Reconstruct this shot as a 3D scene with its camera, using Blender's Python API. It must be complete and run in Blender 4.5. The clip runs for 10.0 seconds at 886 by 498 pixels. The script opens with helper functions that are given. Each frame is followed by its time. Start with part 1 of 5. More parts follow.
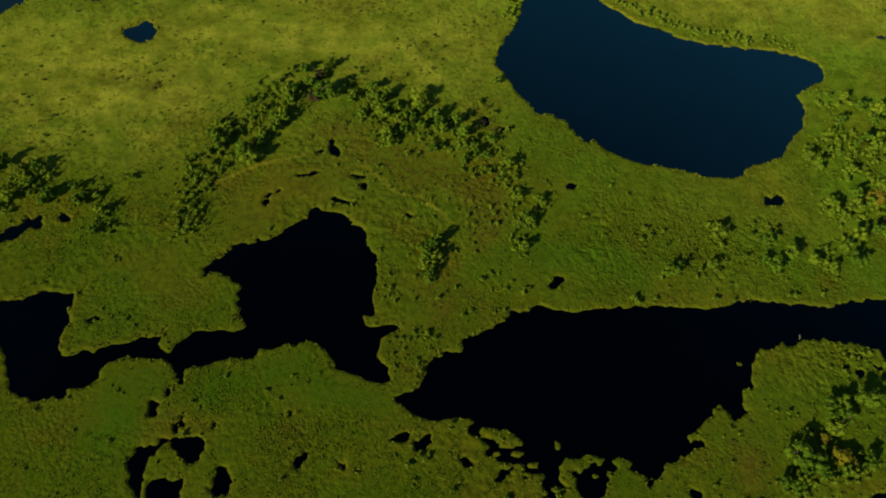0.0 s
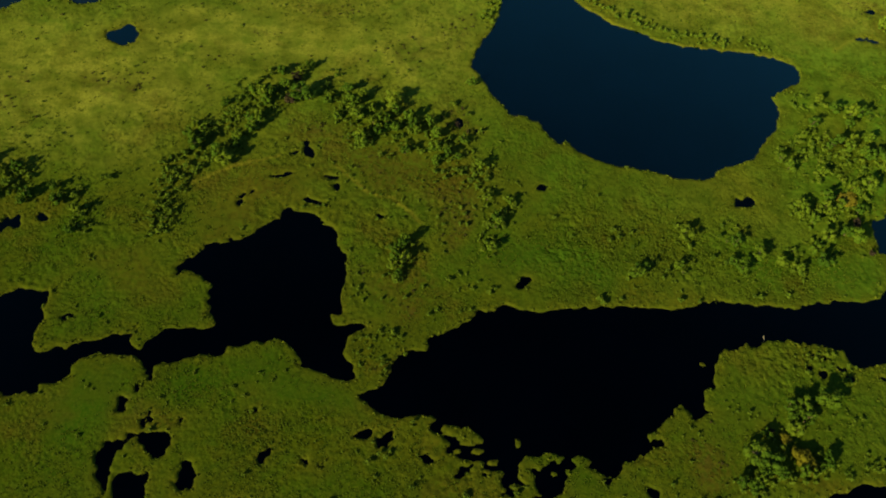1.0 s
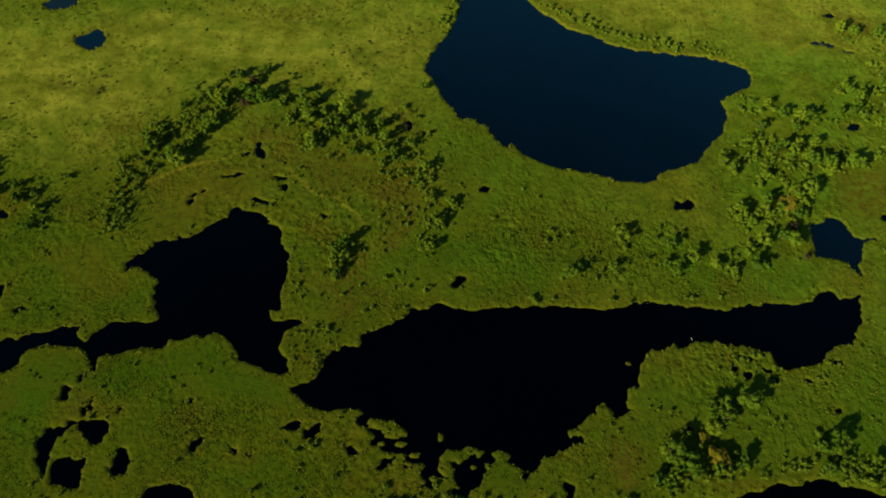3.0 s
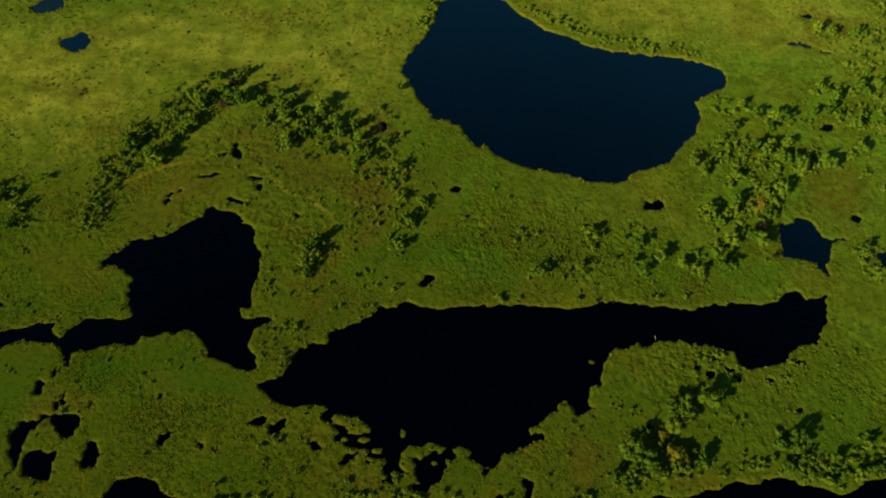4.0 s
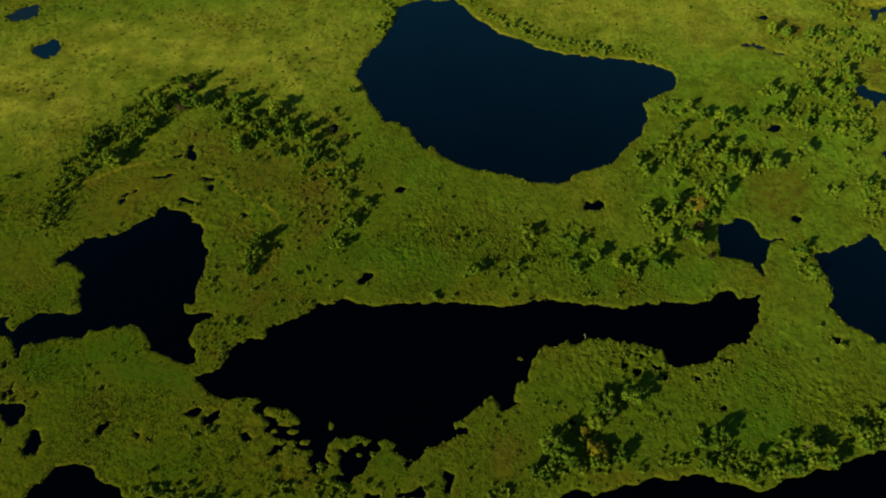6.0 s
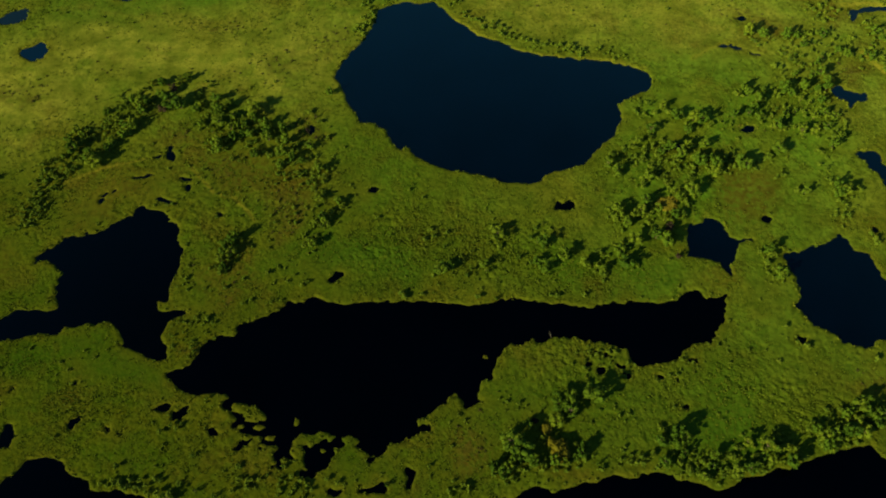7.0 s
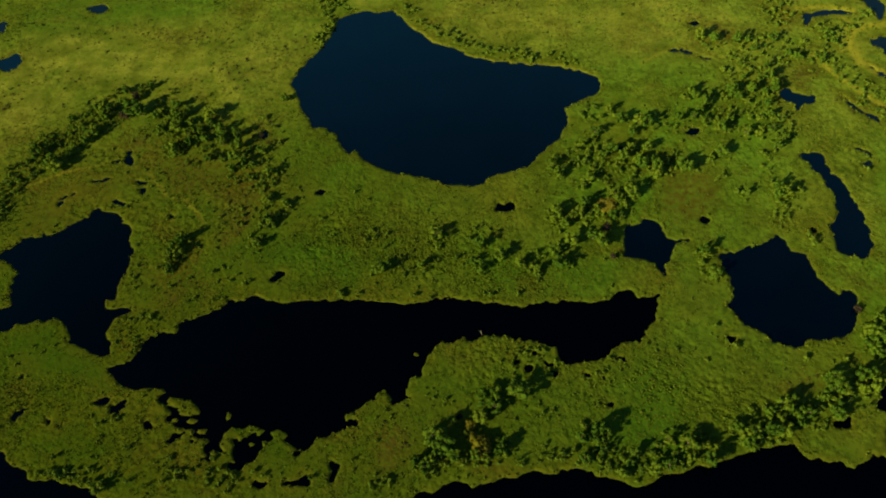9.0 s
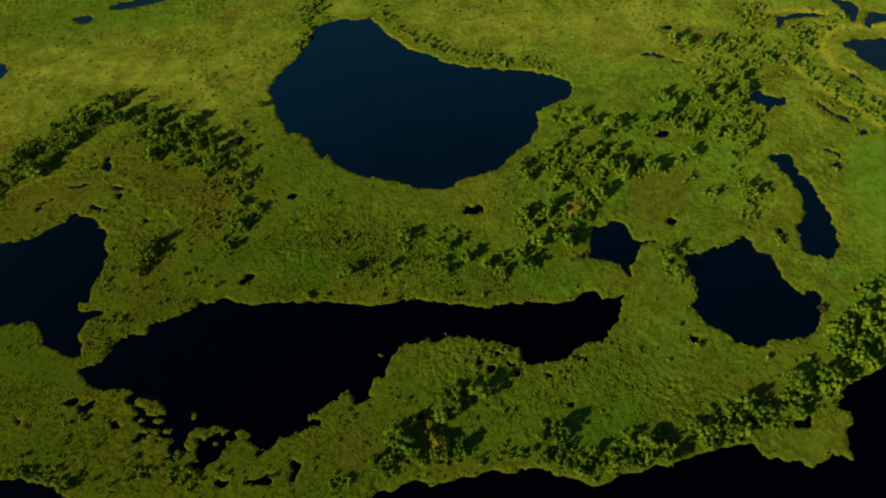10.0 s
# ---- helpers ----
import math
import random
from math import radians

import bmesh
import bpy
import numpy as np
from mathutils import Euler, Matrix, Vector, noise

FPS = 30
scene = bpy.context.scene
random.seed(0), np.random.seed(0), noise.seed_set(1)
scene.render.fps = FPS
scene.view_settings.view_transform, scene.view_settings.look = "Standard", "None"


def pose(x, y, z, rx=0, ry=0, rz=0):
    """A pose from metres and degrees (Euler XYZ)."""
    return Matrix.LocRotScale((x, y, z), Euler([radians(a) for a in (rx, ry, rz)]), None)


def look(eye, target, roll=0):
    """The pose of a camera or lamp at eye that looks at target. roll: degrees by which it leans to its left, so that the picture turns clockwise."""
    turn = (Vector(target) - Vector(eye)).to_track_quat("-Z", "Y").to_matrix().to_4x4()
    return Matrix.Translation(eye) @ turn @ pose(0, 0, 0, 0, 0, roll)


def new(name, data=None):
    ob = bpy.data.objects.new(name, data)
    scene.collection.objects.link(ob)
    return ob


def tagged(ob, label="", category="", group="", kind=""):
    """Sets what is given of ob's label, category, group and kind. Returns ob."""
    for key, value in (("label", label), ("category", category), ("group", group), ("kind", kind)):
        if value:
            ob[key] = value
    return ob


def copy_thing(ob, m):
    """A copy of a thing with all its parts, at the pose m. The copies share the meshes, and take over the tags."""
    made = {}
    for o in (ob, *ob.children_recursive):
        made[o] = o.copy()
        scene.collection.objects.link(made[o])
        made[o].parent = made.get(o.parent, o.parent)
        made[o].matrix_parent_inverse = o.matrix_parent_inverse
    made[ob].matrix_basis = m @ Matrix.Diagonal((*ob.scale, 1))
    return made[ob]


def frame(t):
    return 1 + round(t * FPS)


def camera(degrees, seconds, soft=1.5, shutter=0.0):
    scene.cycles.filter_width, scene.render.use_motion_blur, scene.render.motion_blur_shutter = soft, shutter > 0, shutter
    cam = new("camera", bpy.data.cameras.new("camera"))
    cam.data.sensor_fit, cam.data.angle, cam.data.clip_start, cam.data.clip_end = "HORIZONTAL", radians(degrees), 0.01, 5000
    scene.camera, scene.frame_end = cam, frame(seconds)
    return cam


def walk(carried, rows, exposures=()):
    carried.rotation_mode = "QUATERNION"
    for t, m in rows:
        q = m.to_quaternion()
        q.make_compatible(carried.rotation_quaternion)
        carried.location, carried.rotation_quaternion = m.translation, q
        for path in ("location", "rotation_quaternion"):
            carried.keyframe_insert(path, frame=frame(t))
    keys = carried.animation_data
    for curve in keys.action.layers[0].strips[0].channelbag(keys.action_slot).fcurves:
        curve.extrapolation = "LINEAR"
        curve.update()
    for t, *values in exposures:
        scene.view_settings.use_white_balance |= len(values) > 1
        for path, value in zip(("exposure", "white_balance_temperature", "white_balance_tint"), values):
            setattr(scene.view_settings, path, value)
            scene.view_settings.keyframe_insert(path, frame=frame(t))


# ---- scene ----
# A marsh seen from a helicopter at about 300 m, in a low evening sun.
cam = camera(55, 10.0, soft=2.0)
PATH = [
    (0.0, (0.00, 0.00, 300.00), (0.00, 162.86, 48.05), 7.356),
    (0.5, (9.88, -0.07, 303.00), (7.02, 162.30, 50.75), 6.670),
    (1.0, (19.90, -0.05, 305.95), (14.16, 161.81, 53.43), 5.905),
    (1.5, (30.07, -0.04, 308.89), (21.38, 161.27, 56.10), 5.119),
    (2.0, (40.29, 0.13, 311.87), (28.68, 160.75, 58.76), 4.364),
    (2.5, (50.57, 0.33, 315.00), (36.06, 160.25, 61.59), 3.642),
    (4.0, (82.96, 1.73, 323.37), (59.09, 159.23, 69.16), 1.027),
    (4.5, (94.39, 1.98, 325.25), (67.07, 159.09, 71.14), 0.009),
    (5.0, (105.79, 2.25, 326.91), (75.06, 158.98, 72.96), -0.992),
    (5.5, (117.15, 2.69, 328.26), (83.02, 159.09, 74.53), -1.976),
    (7.0, (151.62, 4.30, 331.29), (107.17, 159.84, 78.65), -4.863),
    (7.5, (163.20, 4.48, 331.30), (115.23, 160.25, 79.44), -5.764),
    (8.0, (174.87, 4.50, 331.03), (123.38, 160.69, 80.13), -6.652),
    (8.5, (186.65, 4.33, 330.43), (131.79, 161.26, 80.71), -7.495),
    (9.0, (198.61, 4.09, 329.42), (140.26, 161.97, 81.09), -8.398),
    (9.5, (210.74, 3.85, 328.15), (148.86, 162.75, 81.33), -9.295),
    (10.0, (222.79, 3.68, 326.71), (157.64, 163.99, 81.64), -10.104),
]
walk(cam, [(t, look(eye, aim, roll)) for t, eye, aim, roll in PATH], exposures=[(0.0, 0.30), (10.0, 0.30)])

# ---- light: low sun behind the camera's left shoulder, clear sky ----
SUN_ELEVATION, SUN_BEARING = 26.5, 219.0
world = bpy.data.worlds.new("sky")
scene.world = world
world.use_nodes = True
sky = world.node_tree.nodes.new("ShaderNodeTexSky")
sky.sky_type, sky.sun_disc = "NISHITA", False
sky.sun_elevation, sky.sun_rotation = radians(SUN_ELEVATION), radians(SUN_BEARING)
sky.altitude, sky.dust_density, sky.ozone_density = 300.0, 0.0, 5.0
background = world.node_tree.nodes["Background"]
background.inputs["Strength"].default_value = 0.072
world.node_tree.links.new(sky.outputs["Color"], background.inputs["Color"])
sun = new("sun", bpy.data.lights.new("sun", "SUN"))
sun.data.energy, sun.data.angle, sun.data.color = 5.1, radians(0.5), (1.0, 0.865, 0.33)
_b, _e = radians(SUN_BEARING), radians(SUN_ELEVATION)
sun.matrix_world = look((math.sin(_b) * math.cos(_e) * 500, math.cos(_b) * math.cos(_e) * 500, math.sin(_e) * 500), (0, 0, 0))


# ---- materials ----
class Nodes:
    """A small helper to write a node material line by line."""

    def __init__(self, name):
        self.mat = bpy.data.materials.new(name)
        self.mat.use_nodes = True
        self.tree = self.mat.node_tree
        self.shader = self.tree.nodes["Principled BSDF"]

    def put(self, socket, value):
        if isinstance(value, bpy.types.NodeSocket):
            self.tree.links.new(value, socket)
        else:
            socket.default_value = value

    def set(self, **values):
        for key, value in values.items():
            self.put(self.shader.inputs[key.replace("_", " ")], value)

    def place(self):
        return self.tree.nodes.new("ShaderNodeTexCoord").outputs["Object"]

    def noise(self, scale, detail=3.0, rough=0.55, at=None):
        n = self.tree.nodes.new("ShaderNodeTexNoise")
        n.inputs["Scale"].default_value, n.inputs["Detail"].default_value, n.inputs["Roughness"].default_value = scale, detail, rough
        self.put(n.inputs["Vector"], at or self.place())
        return n.outputs["Fac"]

    def ramp(self, fac, *stops):
        n = self.tree.nodes.new("ShaderNodeValToRGB")
        while len(n.color_ramp.elements) < len(stops):
            n.color_ramp.elements.new(0.5)
        for element, (where, colour) in zip(n.color_ramp.elements, stops):
            element.position, element.color = where, (*colour, 1)
        self.put(n.inputs["Fac"], fac)
        return n.outputs["Color"]

    def fit(self, value, a, b, c=0.0, d=1.0):
        n = self.tree.nodes.new("ShaderNodeMapRange")
        for k, v in enumerate((value, a, b, c, d)):
            self.put(n.inputs[k], v)
        return n.outputs["Result"]

    def math(self, kind, a, b):
        n = self.tree.nodes.new("ShaderNodeMath")
        n.operation = kind
        self.put(n.inputs[0], a), self.put(n.inputs[1], b)
        return n.outputs[0]

    def mix(self, fac, a, b, blend="MIX"):
        n = self.tree.nodes.new("ShaderNodeMix")
        n.data_type, n.blend_type = "RGBA", blend
        self.put(n.inputs[0], fac)
        self.put(n.inputs[6], (*a, 1) if isinstance(a, tuple) else a)
        self.put(n.inputs[7], (*b, 1) if isinstance(b, tuple) else b)
        return n.outputs[2]

    def attribute(self, name):
        n = self.tree.nodes.new("ShaderNodeAttribute")
        n.attribute_name = name
        return n.outputs["Fac"]

    def bump(self, height, strength, distance):
        n = self.tree.nodes.new("ShaderNodeBump")
        self.put(n.inputs["Strength"], strength)
        n.inputs["Distance"].default_value = distance
        self.put(n.inputs["Height"], height)
        self.put(self.shader.inputs["Normal"], n.outputs["Normal"])


def haze_lift(m):
    """How far plant colours are lifted to imitate haze: least in the south-west of the marsh, most to the north and
    east.
    """
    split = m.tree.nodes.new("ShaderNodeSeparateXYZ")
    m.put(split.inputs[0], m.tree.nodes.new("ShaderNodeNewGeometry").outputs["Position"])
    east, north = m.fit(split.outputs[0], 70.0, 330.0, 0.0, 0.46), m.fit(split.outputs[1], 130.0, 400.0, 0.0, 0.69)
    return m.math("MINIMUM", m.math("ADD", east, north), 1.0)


def marsh_material():
    m = Nodes("marsh_grass")
    broad, patch, clump, fine, grain = m.noise(0.012, 4), m.noise(0.06, 5), m.noise(0.16, 4), m.noise(0.42, 4), m.noise(1.3, 3)
    stretch = m.tree.nodes.new("ShaderNodeVectorMath")
    stretch.operation = "MULTIPLY"
    m.put(stretch.inputs[0], m.place())
    stretch.inputs[1].default_value = (0.085, 0.105, 0.05)
    streak = m.noise(1.0, 5, 0.6, stretch.outputs[0])
    bare = m.noise(0.034, 6, 0.65)
    # grass colour without and with the painted far brightening
    unhazed = m.ramp(broad, (0.36, (0.027, 0.070, 0.0028)), (0.5, (0.045, 0.071, 0.0032)), (0.64, (0.062, 0.071, 0.0041)))
    hazed = m.ramp(broad, (0.38, (0.124, 0.244, 0.0178)), (0.5, (0.156, 0.252, 0.0214)), (0.62, (0.188, 0.257, 0.0250)))
    colour = m.mix(haze_lift(m), unhazed, hazed)
    drift = m.noise(0.022, 5, 0.6)
    colour = m.mix(m.fit(drift, 0.52, 0.66, 0.0, 0.6), colour, m.mix(haze_lift(m), (0.026, 0.074, 0.0032), (0.096, 0.215, 0.0144)))
    colour = m.mix(m.fit(drift, 0.49, 0.36, 0.0, 0.5), colour, m.mix(haze_lift(m), (0.082, 0.074, 0.0040), (0.200, 0.212, 0.0184)))
    colour = m.mix(m.fit(patch, 0.46, 0.62, 0.0, 0.5), colour, (0.05728, 0.07065, 0.0055))
    colour = m.mix(m.fit(clump, 0.49, 0.62, 0.0, 0.5), colour, (0.02924, 0.06417, 0.0044))
    colour = m.mix(m.fit(bare, 0.53, 0.66, 0.0, 0.6), colour, (0.07396, 0.05683, 0.0073))
    colour = m.mix(m.math("MULTIPLY", m.attribute("lush"), m.fit(patch, 0.3, 0.65, 0.9, 0.5)), colour, m.mix(m.fit(haze_lift(m), 0.45, 0.8), (0.033, 0.088, 0.0054), (0.100, 0.215, 0.0149)))
    colour = m.mix(m.math("MULTIPLY", m.math("MULTIPLY", m.attribute("pale"), m.fit(m.attribute("lush"), 0.1, 0.8, 1.0, 0.15)), m.math("MULTIPLY", m.fit(patch, 0.38, 0.6, 1.0, 0.6), m.fit(streak, 0.42, 0.6, 1.0, 0.3))), colour, (0.276, 0.288, 0.0350))
    colour = m.mix(m.math("MULTIPLY", m.attribute("dry"), m.fit(fine, 0.38, 0.6, 0.2, 1.0)), colour, (0.09632, 0.05683, 0.0088))
    colour = m.mix(m.math("MULTIPLY", m.attribute("fringe"), m.fit(patch, 0.35, 0.6, 0.35, 0.85)), colour, (0.085, 0.087, 0.0065))
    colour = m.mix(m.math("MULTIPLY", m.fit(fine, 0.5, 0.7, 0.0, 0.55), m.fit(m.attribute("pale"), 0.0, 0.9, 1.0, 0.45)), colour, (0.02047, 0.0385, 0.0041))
    colour = m.mix(m.fit(grain, 0.48, 0.68, 0.0, 0.5), colour, (0.08127, 0.1086, 0.0097))
    colour = m.mix(m.math("MULTIPLY", m.attribute("trail"), 0.7), colour, (0.190, 0.175, 0.0170))
    colour = m.mix(m.attribute("mud"), colour, (0.0126, 0.0112, 0.0074))
    # tufts in drifts: shade between them and lit tips painted by noise
    fleck, gap_shade = m.noise(0.95, 3, 0.6), m.noise(0.62, 4, 0.6)
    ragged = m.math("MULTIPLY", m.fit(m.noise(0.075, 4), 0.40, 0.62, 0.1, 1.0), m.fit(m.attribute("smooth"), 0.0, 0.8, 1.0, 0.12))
    colour = m.mix(m.math("MULTIPLY", m.fit(gap_shade, 0.52, 0.68, 0.0, 0.62), ragged), colour, (0.018, 0.034, 0.0040))
    colour = m.mix(m.math("MULTIPLY", m.fit(fleck, 0.52, 0.70, 0.0, 0.6), ragged), colour, m.mix(haze_lift(m), (0.098, 0.118, 0.0068), (0.215, 0.262, 0.0208)))
    # bronze heath and bare peat in small flecks
    colour = m.mix(m.math("MULTIPLY", m.attribute("heath"), m.fit(m.noise(0.20, 5, 0.65), 0.46, 0.62, 0.0, 0.65)), colour, (0.070, 0.064, 0.0120))
    colour = m.mix(m.math("MULTIPLY", m.attribute("bank"), 0.85), colour, (0.310, 0.300, 0.0280))
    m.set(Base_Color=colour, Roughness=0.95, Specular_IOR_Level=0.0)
    hummock = m.tree.nodes.new("ShaderNodeTexVoronoi")
    hummock.feature, hummock.inputs["Scale"].default_value = "SMOOTH_F1", 0.72
    m.put(hummock.inputs["Vector"], m.place())
    lumps = m.math("SUBTRACT", m.math("MULTIPLY", fine, 1.2), m.math("MULTIPLY", hummock.outputs["Distance"], 0.9))
    m.bump(m.math("ADD", lumps, m.math("MULTIPLY", grain, 0.35)), m.math("MULTIPLY", m.math("MULTIPLY", m.math("ADD", m.fit(bare, 0.38, 0.62, 0.12, 0.7), m.math("MULTIPLY", m.attribute("tussock"), 0.45)), m.fit(m.attribute("pale"), 0.0, 0.8, 1.0, 0.35)), m.fit(m.attribute("smooth"), 0.0, 0.8, 1.0, 0.1)), 0.7)
    return m.mat


def foliage_material(name, dark, mid, light, hazed=1.0):
    m = Nodes(name)
    info = m.tree.nodes.new("ShaderNodeObjectInfo").outputs["Random"]
    island = m.tree.nodes.new("ShaderNodeNewGeometry").outputs["Random Per Island"]
    tone = m.math("ADD", m.math("MULTIPLY", info, 0.62), m.math("MULTIPLY", island, 0.38))
    colour = m.ramp(tone, (0.1, dark), (0.5, mid), (0.9, light))
    # a brightened copy of the leaf tones paints the far haze
    colour = m.mix(m.math("MULTIPLY", haze_lift(m), hazed), colour, m.ramp(tone, (0.1, tuple(v * 1.85 for v in dark)), (0.5, tuple(v * 1.85 for v in mid)), (0.9, tuple(v * 1.85 for v in light))))
    m.set(Base_Color=colour, Roughness=0.9, Specular_IOR_Level=0.03)
    return m.mat


def water_material(name, colour, gloss):
    """Still peaty water: a dark body, and a sheen of the sky that grows quickly as the view flattens."""
    m = Nodes(name)
    body, sheen, both = (m.tree.nodes.new(kind) for kind in ("ShaderNodeBsdfDiffuse", "ShaderNodeBsdfGlossy", "ShaderNodeMixShader"))
    tone = m.noise(0.03, 3)
    m.put(body.inputs["Color"], m.mix(m.fit(tone, 0.35, 0.65), tuple(v * 0.8 for v in colour), tuple(v * 1.2 for v in colour)))
    m.put(sheen.inputs["Color"], (0.34, 1.0, 0.86, 1.0))
    m.put(sheen.inputs["Roughness"], 0.05)
    facing = m.tree.nodes.new("ShaderNodeLayerWeight")
    facing.inputs["Blend"].default_value = 0.5
    flat = m.math("POWER", m.fit(facing.outputs["Facing"], 0.11, 0.36), 1.6)
    m.put(both.inputs[0], m.math("ADD", m.math("MULTIPLY", flat, gloss), 0.005))
    m.tree.links.new(body.outputs[0], both.inputs[1])
    m.tree.links.new(sheen.outputs[0], both.inputs[2])
    m.tree.links.new(both.outputs[0], m.tree.nodes["Material Output"].inputs["Surface"])
    ripple = m.tree.nodes.new("ShaderNodeBump")
    ripple.inputs["Strength"].default_value, ripple.inputs["Distance"].default_value = 0.02, 0.05
    m.put(ripple.inputs["Height"], m.noise(0.9, 3))
    m.put(sheen.inputs["Normal"], ripple.outputs["Normal"])
    m.tree.nodes.remove(m.shader)
    return m.mat


def bark_material():
    m = Nodes("bark")
    m.set(Base_Color=m.ramp(m.noise(6), (0.3, (0.06, 0.045, 0.03)), (0.7, (0.16, 0.13, 0.09))), Roughness=0.9)
    return m.mat


MARSH, BARK = marsh_material(), bark_material()
PEAT_WATER = water_material("black_peat_water", (0.0, 0.00020, 0.0014), 0.046)
# pale body: shallow silt, with far haze painted into the colour
SILT_HAZE_WATER = water_material("pale_slate_water", (0.0040, 0.0085, 0.0140), 0.09)
# the blue body stands in for sky reflected in these lakes
BLUE_WATER = water_material("dark_blue_water", (0.0001, 0.0020, 0.0080), 0.130)
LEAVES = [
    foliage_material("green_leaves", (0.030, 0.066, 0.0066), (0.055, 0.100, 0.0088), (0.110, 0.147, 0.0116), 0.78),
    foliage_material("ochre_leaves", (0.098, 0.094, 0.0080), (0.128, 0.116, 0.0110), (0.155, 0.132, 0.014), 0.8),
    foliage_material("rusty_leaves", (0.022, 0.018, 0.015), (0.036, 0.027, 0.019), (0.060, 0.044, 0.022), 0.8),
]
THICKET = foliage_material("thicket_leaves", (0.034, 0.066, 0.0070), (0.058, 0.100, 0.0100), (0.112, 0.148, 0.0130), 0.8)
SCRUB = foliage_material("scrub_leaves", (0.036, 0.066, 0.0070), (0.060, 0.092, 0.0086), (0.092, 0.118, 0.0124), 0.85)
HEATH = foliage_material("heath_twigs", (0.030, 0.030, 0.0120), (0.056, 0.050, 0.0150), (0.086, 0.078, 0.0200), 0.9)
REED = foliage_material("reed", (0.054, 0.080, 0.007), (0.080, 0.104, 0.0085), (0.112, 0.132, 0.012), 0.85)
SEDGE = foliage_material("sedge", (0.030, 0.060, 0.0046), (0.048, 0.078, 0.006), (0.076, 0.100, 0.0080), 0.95)


